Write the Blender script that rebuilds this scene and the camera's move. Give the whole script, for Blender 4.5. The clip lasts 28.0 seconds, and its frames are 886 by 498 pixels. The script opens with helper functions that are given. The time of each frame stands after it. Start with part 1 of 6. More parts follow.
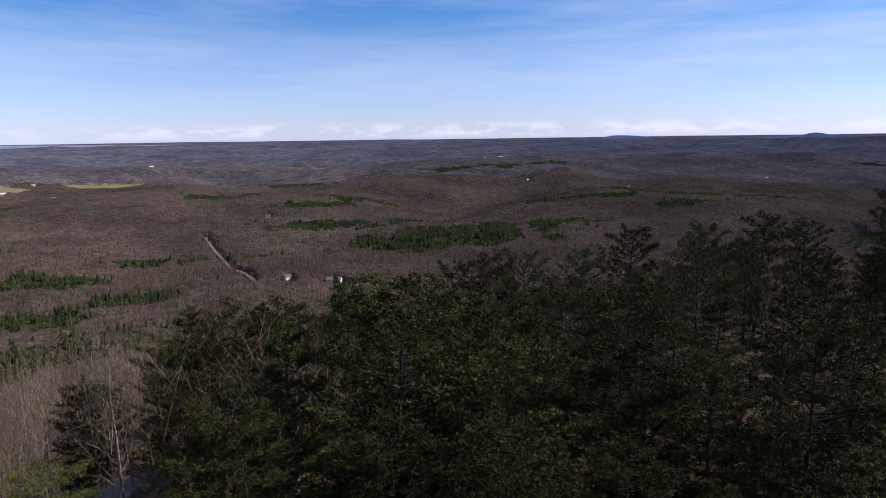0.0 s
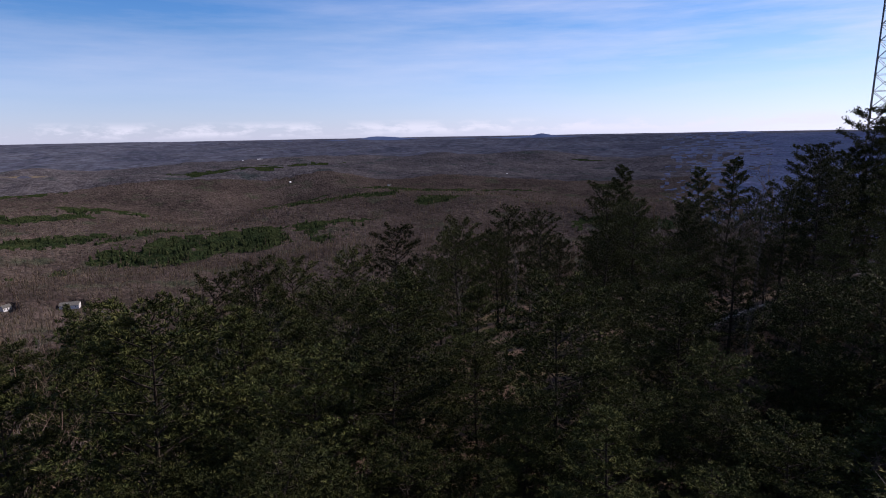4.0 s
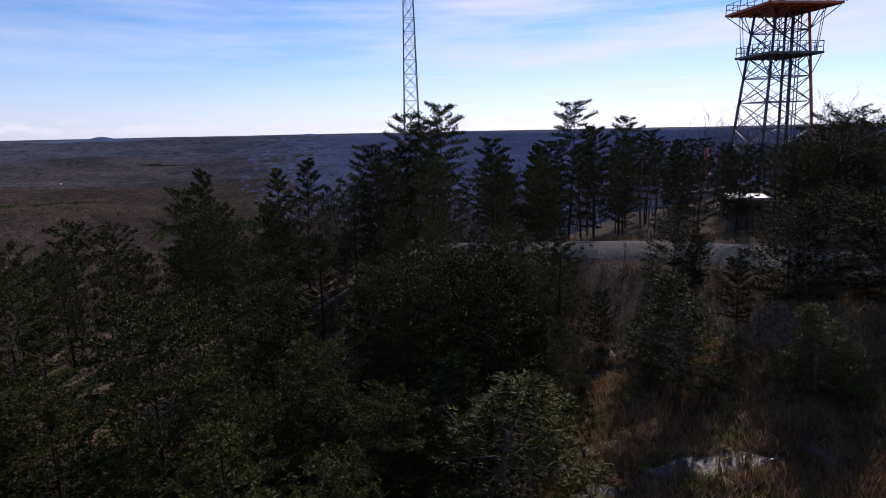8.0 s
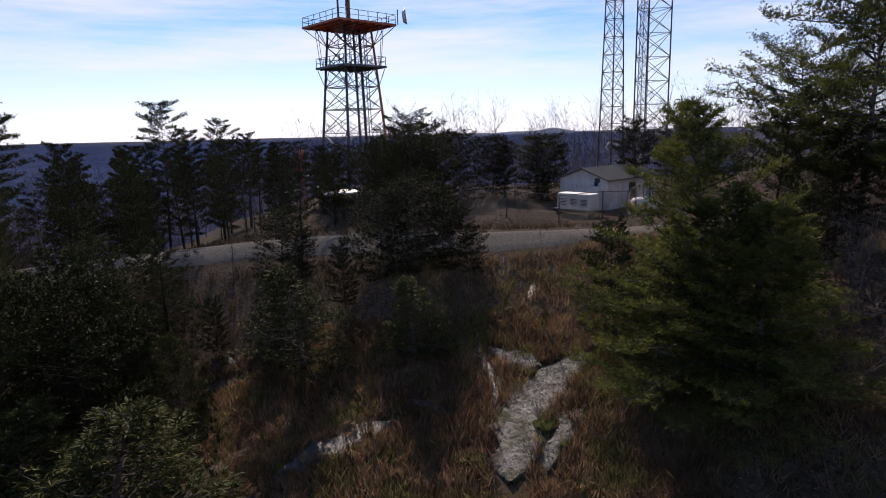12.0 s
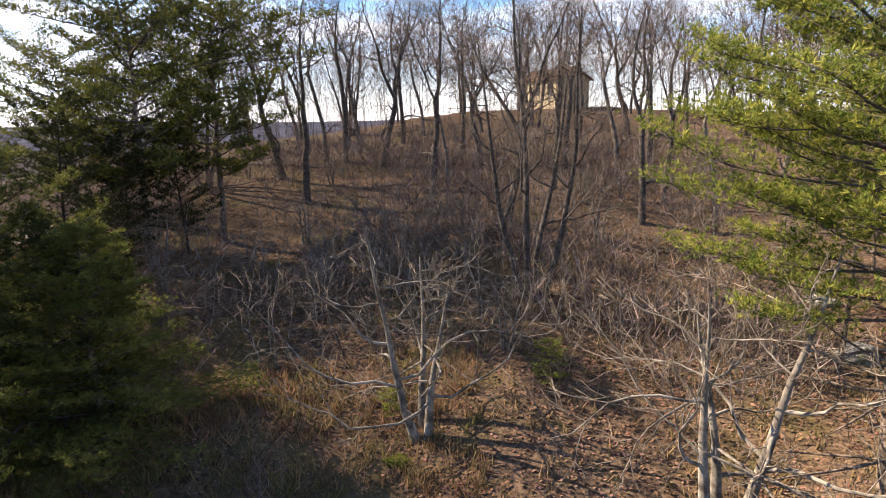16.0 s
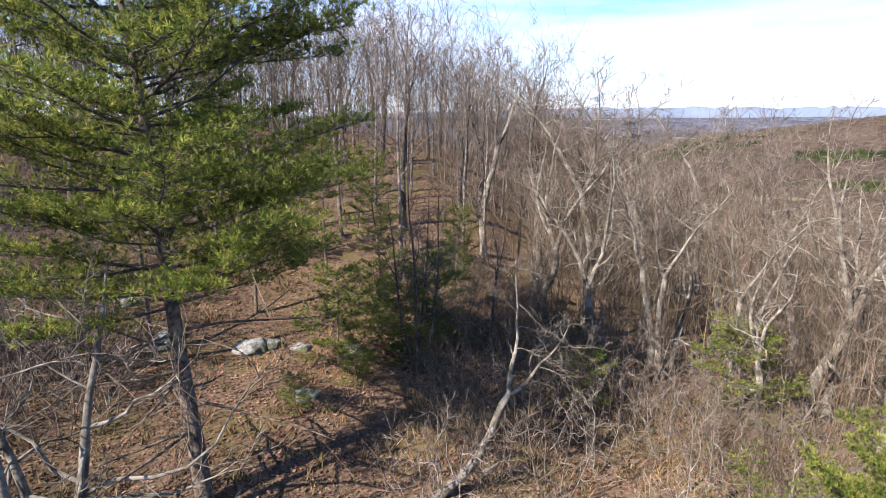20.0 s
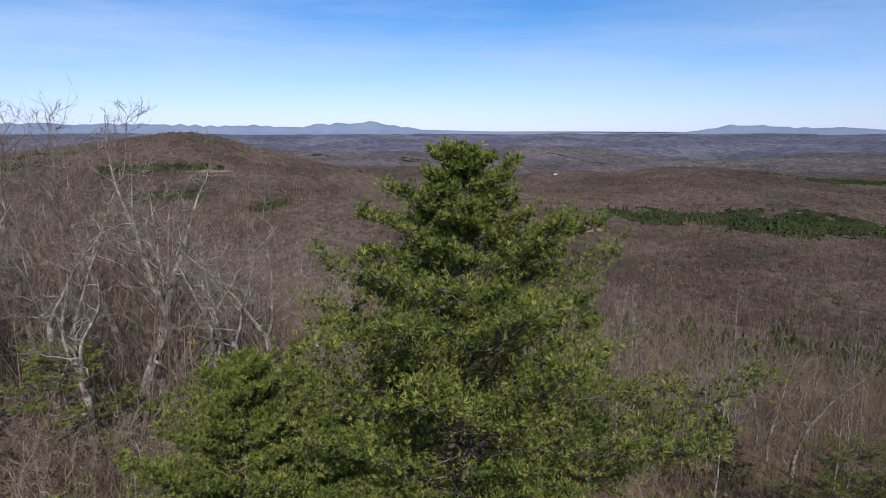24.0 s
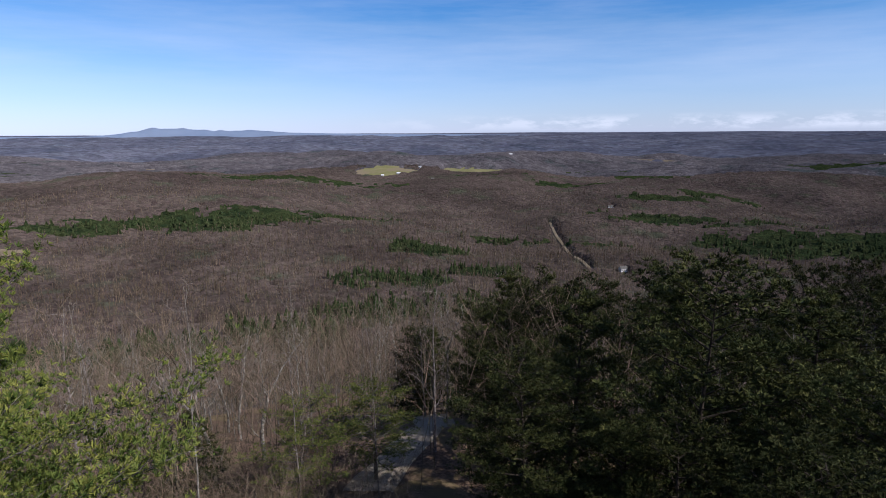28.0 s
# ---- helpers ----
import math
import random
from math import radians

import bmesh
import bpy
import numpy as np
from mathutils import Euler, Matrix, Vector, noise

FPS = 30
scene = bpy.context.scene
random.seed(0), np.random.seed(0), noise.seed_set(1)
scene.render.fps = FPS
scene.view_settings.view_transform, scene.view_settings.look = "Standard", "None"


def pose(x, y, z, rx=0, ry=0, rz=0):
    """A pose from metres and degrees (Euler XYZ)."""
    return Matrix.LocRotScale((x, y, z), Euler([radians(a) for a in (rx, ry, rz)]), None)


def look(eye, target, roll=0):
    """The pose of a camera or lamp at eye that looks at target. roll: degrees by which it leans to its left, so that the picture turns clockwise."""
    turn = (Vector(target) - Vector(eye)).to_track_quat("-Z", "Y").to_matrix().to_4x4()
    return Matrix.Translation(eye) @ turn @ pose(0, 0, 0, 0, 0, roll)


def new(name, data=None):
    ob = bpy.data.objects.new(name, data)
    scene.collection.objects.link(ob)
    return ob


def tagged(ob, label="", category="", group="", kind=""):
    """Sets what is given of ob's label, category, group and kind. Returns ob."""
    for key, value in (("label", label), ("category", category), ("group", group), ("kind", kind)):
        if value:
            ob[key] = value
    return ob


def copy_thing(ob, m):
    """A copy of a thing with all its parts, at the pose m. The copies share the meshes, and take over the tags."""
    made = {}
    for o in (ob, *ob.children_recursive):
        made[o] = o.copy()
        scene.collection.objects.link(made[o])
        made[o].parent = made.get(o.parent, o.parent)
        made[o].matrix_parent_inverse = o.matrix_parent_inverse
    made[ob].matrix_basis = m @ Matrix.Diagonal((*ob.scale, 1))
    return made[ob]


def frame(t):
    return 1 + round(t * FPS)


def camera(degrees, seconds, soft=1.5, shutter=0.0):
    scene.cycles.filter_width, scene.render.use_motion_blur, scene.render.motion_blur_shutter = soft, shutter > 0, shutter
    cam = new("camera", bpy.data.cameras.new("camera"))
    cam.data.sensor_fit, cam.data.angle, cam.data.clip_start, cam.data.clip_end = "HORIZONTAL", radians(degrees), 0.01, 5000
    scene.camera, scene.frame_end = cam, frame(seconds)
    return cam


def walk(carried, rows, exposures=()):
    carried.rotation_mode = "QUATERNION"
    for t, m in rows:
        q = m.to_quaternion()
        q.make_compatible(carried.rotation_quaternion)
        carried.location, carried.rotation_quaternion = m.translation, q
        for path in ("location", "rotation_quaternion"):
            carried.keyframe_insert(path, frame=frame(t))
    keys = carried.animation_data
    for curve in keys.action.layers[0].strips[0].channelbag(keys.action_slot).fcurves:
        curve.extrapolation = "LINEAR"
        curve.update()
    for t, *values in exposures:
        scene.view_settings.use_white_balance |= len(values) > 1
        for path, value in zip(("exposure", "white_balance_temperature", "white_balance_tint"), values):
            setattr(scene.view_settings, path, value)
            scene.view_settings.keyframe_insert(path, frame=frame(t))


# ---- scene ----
cam = camera(72.4, 28.0, 1.0)
PATH = [
    (0, (-2.18, -0.79, 6.71), (-2.185, 18.879, 3.092), -0.75),
    (0.5, (-2.12, -0.70, 6.70), (-1.605, 18.964, 3.078), -0.74),
    (1, (-2.09, -0.60, 6.69), (-1.045, 19.036, 3.050), -0.77),
    (1.5, (-2.08, -0.52, 6.66), (-0.376, 19.076, 3.022), -0.79),
    (2, (-2.07, -0.45, 6.64), (0.681, 19.021, 3.001), -0.80),
    (2.5, (-2.06, -0.42, 6.64), (1.946, 18.834, 2.989), -0.88),
    (3, (-2.04, -0.41, 6.66), (3.236, 18.533, 2.995), -0.89),
    (3.5, (-2.01, -0.41, 6.69), (4.390, 18.180, 3.011), -0.95),
    (5.5, (-1.71, -0.15, 6.82), (8.716, 16.508, 3.096), -1.07),
    (6, (-1.70, -0.17, 6.80), (10.076, 15.552, 3.055), -1.05),
    (6.5, (-1.70, -0.19, 6.78), (11.487, 14.372, 3.011), -1.19),
    (7, (-1.71, -0.19, 6.76), (12.968, 12.859, 2.962), -1.15),
    (7.5, (-1.74, -0.18, 6.74), (14.235, 11.228, 2.918), -1.15),
    (8, (-1.80, -0.16, 6.71), (15.223, 9.607, 2.862), -1.16),
    (8.5, (-1.83, -0.15, 6.66), (16.103, 7.815, 2.814), -1.14),
    (9, (-1.81, -0.16, 6.58), (16.686, 6.408, 2.746), -1.19),
    (9.5, (-1.74, -0.17, 6.48), (17.138, 5.228, 2.672), -1.19),
    (10, (-1.64, -0.17, 6.38), (17.537, 4.051, 2.597), -1.17),
    (10.5, (-1.53, -0.17, 6.28), (17.904, 2.645, 2.479), -1.18),
    (11, (-1.40, -0.15, 6.18), (18.202, 1.091, 2.397), -1.26),
    (11.5, (-1.25, -0.13, 6.07), (18.384, -0.565, 2.291), -1.30),
    (13.5, (0.28, -1.05, 5.91), (17.914, -9.625, 1.944), -1.74),
    (14, (0.75, -0.91, 5.98), (16.731, -12.209, 1.872), -1.53),
    (14.5, (1.04, -0.78, 6.07), (15.170, -14.324, 1.943), -1.34),
    (15, (1.15, -0.70, 6.15), (12.997, -16.244, 1.909), -1.09),
    (15.5, (1.19, -0.66, 6.21), (10.679, -17.740, 1.959), -1.21),
    (16, (1.21, -0.66, 6.22), (8.077, -18.964, 1.988), -1.05),
    (16.5, (1.24, -0.71, 6.20), (5.085, -19.878, 1.986), -0.76),
    (17, (1.27, -0.79, 6.17), (1.680, -20.342, 1.992), -0.58),
    (17.5, (1.28, -0.89, 6.14), (-0.889, -20.330, 1.976), -0.49),
    (18, (1.22, -0.99, 6.14), (-3.204, -20.047, 1.990), -0.43),
    (18.5, (1.07, -1.04, 6.16), (-5.451, -19.476, 1.946), -0.24),
    (19, (0.78, -1.02, 6.21), (-7.690, -18.639, 1.982), -0.01),
    (19.5, (0.38, -0.92, 6.25), (-10.013, -17.468, 1.978), -0.05),
    (20, (-0.04, -0.80, 6.25), (-12.265, -16.029, 1.925), -0.23),
    (20.5, (-0.45, -0.67, 6.16), (-14.337, -14.421, 1.931), -0.18),
    (21, (-0.87, -0.51, 6.02), (-16.388, -12.479, 2.021), -0.05),
    (21.5, (-1.33, -0.34, 5.85), (-18.185, -10.346, 1.893), -0.27),
    (23.5, (-0.98, -0.22, 5.85), (-20.610, 0.090, 2.006), 0.04),
    (24, (-0.97, -0.15, 5.90), (-20.402, 2.593, 2.053), 0.03),
    (24.5, (-0.96, -0.09, 5.95), (-19.888, 5.106, 2.129), -0.09),
    (25, (-0.96, -0.03, 6.00), (-19.039, 7.622, 2.165), -0.12),
    (25.5, (-1.00, 0.03, 6.02), (-17.662, 10.404, 2.191), -0.19),
    (26, (-1.06, 0.09, 5.99), (-15.907, 12.936, 2.174), -0.25),
    (26.5, (-1.12, 0.16, 5.92), (-14.615, 14.427, 2.112), -0.28),
    (27, (-1.18, 0.22, 5.82), (-13.964, 15.126, 2.018), -0.28),
    (27.5, (-1.22, 0.28, 5.71), (-12.378, 16.438, 1.918), -0.39),
    (28, (-1.28, 0.32, 5.62), (-11.639, 17.000, 1.821), -0.35),
]
SUN_BEARING, SUN_HEIGHT = 86.0, 39.0
EXPOSURE = [(0, 0.48, 6100, 23), (3, 0.38, 6150, 24), (5.5, 0.37, 6250, 24), (11, 0.5, 6600, 23), (13.5, 0.8, 7200, 21), (15, 1.4, 7700, 19), (16, 1.9, 8000, 18), (17, 2.28, 7600, 17), (18, 2.26, 7200, 16), (19, 2.07, 6800, 15), (20, 1.5, 6400, 15), (21, 1.15, 6200, 15), (23.5, 0.36, 5900, 16), (25, 0.22, 5800, 16), (28, 0.36, 5750, 16)]
walk(cam, [(t, look(eye, target, roll)) for t, eye, target, roll in PATH], EXPOSURE)

# ---- light ----
world = bpy.data.worlds.new("sky")
scene.world = world
world.use_nodes = True
wn, wl = world.node_tree.nodes, world.node_tree.links
wn.clear()
sky = wn.new("ShaderNodeTexSky")
sky.sky_type = "NISHITA"
sky.sun_disc = False
sky.sun_elevation, sky.sun_rotation = radians(SUN_HEIGHT), radians(SUN_BEARING)
sky.air_density, sky.dust_density, sky.ozone_density = 1.0, 0.1, 2.4
back = wn.new("ShaderNodeBackground")
back.inputs["Strength"].default_value = 0.075
wout = wn.new("ShaderNodeOutputWorld")
wcoord = wn.new("ShaderNodeTexCoord")
# thin high cloud and a low bank of cumulus along the horizon
wsep = wn.new("ShaderNodeSeparateXYZ")
wl.new(wcoord.outputs["Generated"], wsep.inputs[0])


def wmath(op, a, b=None):
    n = wn.new("ShaderNodeMath")
    n.operation = op
    for k, v in enumerate((a, b)):
        if v is None:
            continue
        if isinstance(v, (int, float)):
            n.inputs[k].default_value = v
        else:
            wl.new(v, n.inputs[k])
    return n.outputs[0]


def wramp(value, stops):
    n = wn.new("ShaderNodeValToRGB")
    while len(n.color_ramp.elements) < len(stops):
        n.color_ramp.elements.new(0.5)
    for e, (p, c) in zip(n.color_ramp.elements, stops):
        e.position, e.color = p, (c, c, c, 1)
    wl.new(value, n.inputs[0])
    return n.outputs[0]


def wnoise(scale, stretch, detail):
    m = wn.new("ShaderNodeMapping")
    m.inputs["Scale"].default_value = (1, 1, stretch)
    wl.new(wcoord.outputs["Generated"], m.inputs[0])
    n = wn.new("ShaderNodeTexNoise")
    n.inputs["Scale"].default_value, n.inputs["Detail"].default_value = scale, detail
    n.inputs["Roughness"].default_value = 0.6
    wl.new(m.outputs[0], n.inputs["Vector"])
    return n.outputs[0]


height = wsep.outputs[2]
cirrus = wmath("MULTIPLY", wramp(wnoise(2.2, 9.0, 7.0), [(0.36, 0), (0.66, 1)]), wmath("MULTIPLY", wramp(height, [(0.03, 0.0), (0.10, 1.0), (0.5, 1.0), (0.9, 0.3)]), wramp(wmath("ADD", wmath("ADD", wmath("MULTIPLY", wsep.outputs[0], 0.36), wmath("MULTIPLY", wsep.outputs[1], -0.36)), 0.5), [(0.2, 0.3), (0.44, 0.6), (0.66, 1.0)])))
bank = wmath("MULTIPLY", wramp(wnoise(16.0, 3.2, 6.0), [(0.46, 0), (0.58, 1)]), wmath("MULTIPLY", wramp(height, [(0.000, 0.0), (0.009, 1.0), (0.016, 0.9), (0.026, 0.0)]), wramp(wmath("ADD", wmath("MULTIPLY", wsep.outputs[0], 0.34), wmath("MULTIPLY", wsep.outputs[1], 0.94)), [(0.5, 0.0), (0.75, 1.0)])))
cover = wmath("MINIMUM", wmath("ADD", wmath("MULTIPLY", cirrus, 0.75), wmath("MULTIPLY", bank, 0.75)), 1.0)
wmix = wn.new("ShaderNodeMix")
wmix.data_type = "RGBA"
wl.new(cover, wmix.inputs["Factor"])
deep = wn.new("ShaderNodeHueSaturation")
wl.new(wmath("MULTIPLY", wramp(height, [(0.0, 0.5), (0.06, 0.75), (0.18, 1.0)]), 1.4), deep.inputs["Saturation"])
wl.new(sky.outputs[0], deep.inputs["Color"])
tint = wn.new("ShaderNodeMix")
tint.data_type, tint.blend_type = "RGBA", "MULTIPLY"
tint.inputs["Factor"].default_value = 1.0
tint.inputs["B"].default_value = (0.95, 1.0, 1.16, 1)
wl.new(deep.outputs[0], tint.inputs["A"])
low = wn.new("ShaderNodeMix")
low.data_type, low.blend_type = "RGBA", "MULTIPLY"
wl.new(wramp(height, [(0.0, 1.0), (0.05, 0.7), (0.16, 0.0)]), low.inputs["Factor"])
low.inputs["B"].default_value = (0.88, 0.975, 1.22, 1)
wl.new(tint.outputs["Result"], low.inputs["A"])
wl.new(low.outputs["Result"], wmix.inputs["A"])
wmix.inputs["B"].default_value = (8.6, 8.9, 9.5, 1)
wl.new(wmix.outputs["Result"], back.inputs["Color"])
wl.new(back.outputs[0], wout.inputs[0])

sun = new("sun", bpy.data.lights.new("sun", "SUN"))
sun.data.energy, sun.data.angle, sun.data.color = 5.0, radians(0.5), (1.0, 0.93, 0.82)
sb, sh = radians(SUN_BEARING), radians(SUN_HEIGHT)
sun.matrix_world = look((math.sin(sb) * math.cos(sh) * 900, math.cos(sb) * math.cos(sh) * 900, math.sin(sh) * 900), (0, 0, 0))


# ---- materials ----
WINTER = 0.68  # how dark bare bark, needles, litter and soil are against painted things


def dulled(c):
    return tuple(v * WINTER for v in c)


def surf(name, c1, c2, scale=1.0, rough=0.85, bump=0.0, bump_scale=None, c3=None, scale3=0.1, random_by="", spread=0.25, glow=0.0, metal=0.0, edge=(0.4, 0.6), see_through=0.0, space="Object", edge3=(0.5, 0.62), shine=0.04, wet=False, per_thing=0.0):
    m = bpy.data.materials.new(name)
    m.use_nodes = True
    nt = m.node_tree
    n, l = nt.nodes, nt.links
    if shine < 0.3:
        c1, c2, c3 = dulled(c1), dulled(c2), dulled(c3) if c3 else None
    b = n["Principled BSDF"]
    b.inputs["Roughness"].default_value, b.inputs["Metallic"].default_value = rough, metal
    b.inputs["Specular IOR Level"].default_value = shine
    if rough >= 0.85:
        b.inputs["Diffuse Roughness"].default_value = 1.0
    tc = n.new("ShaderNodeTexCoord")

    def fuzz(s, detail=6.0):
        t = n.new("ShaderNodeTexNoise")
        t.inputs["Scale"].default_value, t.inputs["Detail"].default_value, t.inputs["Roughness"].default_value = s, detail, 0.65
        l.new(tc.outputs[space], t.inputs["Vector"])
        return t.outputs[0]

    def spreadout(v, lo, hi):
        r = n.new("ShaderNodeMapRange")
        r.inputs["From Min"].default_value, r.inputs["From Max"].default_value = lo, hi
        l.new(v, r.inputs["Value"])
        return r.outputs[0]

    def mixed(fac, a, c):
        x = n.new("ShaderNodeMix")
        x.data_type = "RGBA"
        l.new(fac, x.inputs["Factor"])
        for key, v in (("A", a), ("B", c)):
            if isinstance(v, tuple):
                x.inputs[key].default_value = (*v, 1)
            else:
                l.new(v, x.inputs[key])
        return x.outputs["Result"]

    col = mixed(spreadout(fuzz(scale), *edge), c1, c2)
    if c3:
        col = mixed(spreadout(fuzz(scale3, 4.0), *edge3), col, c3)
    if random_by:
        if random_by == "island":
            src = n.new("ShaderNodeNewGeometry").outputs["Random Per Island"]
        else:
            src = n.new("ShaderNodeObjectInfo").outputs["Random"]
        hsv = n.new("ShaderNodeHueSaturation")
        r = n.new("ShaderNodeMapRange")
        r.inputs["To Min"].default_value, r.inputs["To Max"].default_value = 1 - spread, 1 + spread
        l.new(src, r.inputs["Value"])
        l.new(r.outputs[0], hsv.inputs["Value"])
        h2 = n.new("ShaderNodeMapRange")
        h2.inputs["To Min"].default_value, h2.inputs["To Max"].default_value = 0.5 + spread * 0.08, 0.5 - spread * 0.08
        l.new(src, h2.inputs["Value"])
        l.new(h2.outputs[0], hsv.inputs["Hue"])
        if per_thing:
            own = n.new("ShaderNodeMapRange")
            own.inputs["To Min"].default_value, own.inputs["To Max"].default_value = 1 - per_thing, 1 + per_thing
            l.new(n.new("ShaderNodeObjectInfo").outputs["Random"], own.inputs["Value"])
            both = n.new("ShaderNodeMath")
            both.operation = "MULTIPLY"
            l.new(r.outputs[0], both.inputs[0])
            l.new(own.outputs[0], both.inputs[1])
            l.new(both.outputs[0], hsv.inputs["Value"])
        l.new(col, hsv.inputs["Color"])
        col = hsv.outputs[0]
    l.new(col, b.inputs["Base Color"])
    if wet:
        damp = n.new("ShaderNodeMapRange")
        damp.inputs["From Min"].default_value, damp.inputs["From Max"].default_value = 0.36, 0.47
        damp.inputs["To Min"].default_value, damp.inputs["To Max"].default_value = 0.16, rough
        l.new(fuzz(0.8, 5.0), damp.inputs["Value"])
        l.new(damp.outputs[0], b.inputs["Roughness"])
    if bump:
        bp = n.new("ShaderNodeBump")
        bp.inputs["Strength"].default_value = min(1.0, bump)
        bp.inputs["Distance"].default_value = 0.1 if bump <= 1 else bump
        l.new(fuzz(bump_scale or scale * 3), bp.inputs["Height"])
        l.new(bp.outputs[0], b.inputs["Normal"])
    if glow:
        l.new(col, b.inputs["Emission Color"])
        b.inputs["Emission Strength"].default_value = glow
    if see_through:
        tr = n.new("ShaderNodeBsdfTranslucent")
        l.new(col, tr.inputs[0])
        ms = n.new("ShaderNodeMixShader")
        ms.inputs[0].default_value = see_through
        l.new(b.outputs[0], ms.inputs[1])
        l.new(tr.outputs[0], ms.inputs[2])
        l.new(ms.outputs[0], n["Material Output"].inputs[0])
    return m


def crowns(name, tones, cell, grain, spread=0.45, relief=0.5, patch=0.008, light=0.0):
    """Massed tree crowns: rounded cells with a tone each, in large patches of slightly different woods."""
    m = bpy.data.materials.new(name)
    m.use_nodes = True
    n, l = m.node_tree.nodes, m.node_tree.links
    tones = [dulled(c) for c in tones]
    b = n["Principled BSDF"]
    b.inputs["Roughness"].default_value, b.inputs["Specular IOR Level"].default_value = 1.0, 0.0
    b.inputs["Diffuse Roughness"].default_value = 1.0
    tc = n.new("ShaderNodeTexCoord").outputs["Object"]

    def fuzz(scale, detail, rough=0.6):
        t = n.new("ShaderNodeTexNoise")
        t.inputs["Scale"].default_value, t.inputs["Detail"].default_value, t.inputs["Roughness"].default_value = scale, detail, rough
        l.new(tc, t.inputs["Vector"])
        return t

    def ranged(v, a0, a1, b0, b1):
        r = n.new("ShaderNodeMapRange")
        for key, x in (("From Min", a0), ("From Max", a1), ("To Min", b0), ("To Max", b1)):
            r.inputs[key].default_value = x
        l.new(v, r.inputs["Value"])
        return r.outputs[0]

    def mixed(fac, a, c):
        x = n.new("ShaderNodeMix")
        x.data_type = "RGBA"
        l.new(fac, x.inputs["Factor"])
        for key, v in (("A", a), ("B", c)):
            if isinstance(v, tuple):
                x.inputs[key].default_value = (*v, 1)
            else:
                l.new(v, x.inputs[key])
        return x.outputs["Result"]

    # cells lose their straight borders
    wob = n.new("ShaderNodeVectorMath")
    wob.operation = "MULTIPLY_ADD"
    l.new(fuzz(1.6 / cell, 3.0).outputs["Color"], wob.inputs[0])
    wob.inputs[1].default_value = (cell, cell, cell)
    l.new(tc, wob.inputs[2])
    vor = n.new("ShaderNodeTexVoronoi")
    vor.inputs["Scale"].default_value = 1 / cell
    l.new(wob.outputs[0], vor.inputs["Vector"])
    sep = n.new("ShaderNodeSeparateColor")
    l.new(vor.outputs["Color"], sep.inputs[0])
    col = mixed(ranged(fuzz(patch, 5.0).outputs[0], 0.40, 0.60, 0, 1), tones[0], tones[1])
    col = mixed(ranged(fuzz(patch * 2.3, 5.0).outputs[0], 0.55, 0.68, 0, 1), col, tones[2])
    hsv = n.new("ShaderNodeHueSaturation")
    l.new(col, hsv.inputs["Color"])
    tone = n.new("ShaderNodeMath")
    tone.operation = "MULTIPLY"
    l.new(ranged(sep.outputs[0], 0, 1, 1 - spread, 1 + spread), tone.inputs[0])
    l.new(ranged(fuzz(grain, 4.0, 0.7).outputs[0], 0.3, 0.7, 0.6, 1.4), tone.inputs[1])
    l.new(tone.outputs[0], hsv.inputs["Value"])
    l.new(ranged(sep.outputs[1], 0, 1, 0.485, 0.515), hsv.inputs["Hue"])
    l.new(hsv.outputs[0], b.inputs["Base Color"])
    if relief:
        bp = n.new("ShaderNodeBump")
        bp.invert = True
        bp.inputs["Strength"].default_value, bp.inputs["Distance"].default_value = 1.0, cell * relief
        l.new(vor.outputs["Distance"], bp.inputs["Height"])
        l.new(bp.outputs[0], b.inputs["Normal"])
    if light:
        tr = n.new("ShaderNodeBsdfTranslucent")
        l.new(hsv.outputs[0], tr.inputs[0])
        ms = n.new("ShaderNodeMixShader")
        ms.inputs[0].default_value = light
        l.new(b.outputs[0], ms.inputs[1])
        l.new(tr.outputs[0], ms.inputs[2])
        l.new(ms.outputs[0], n["Material Output"].inputs[0])
    return m


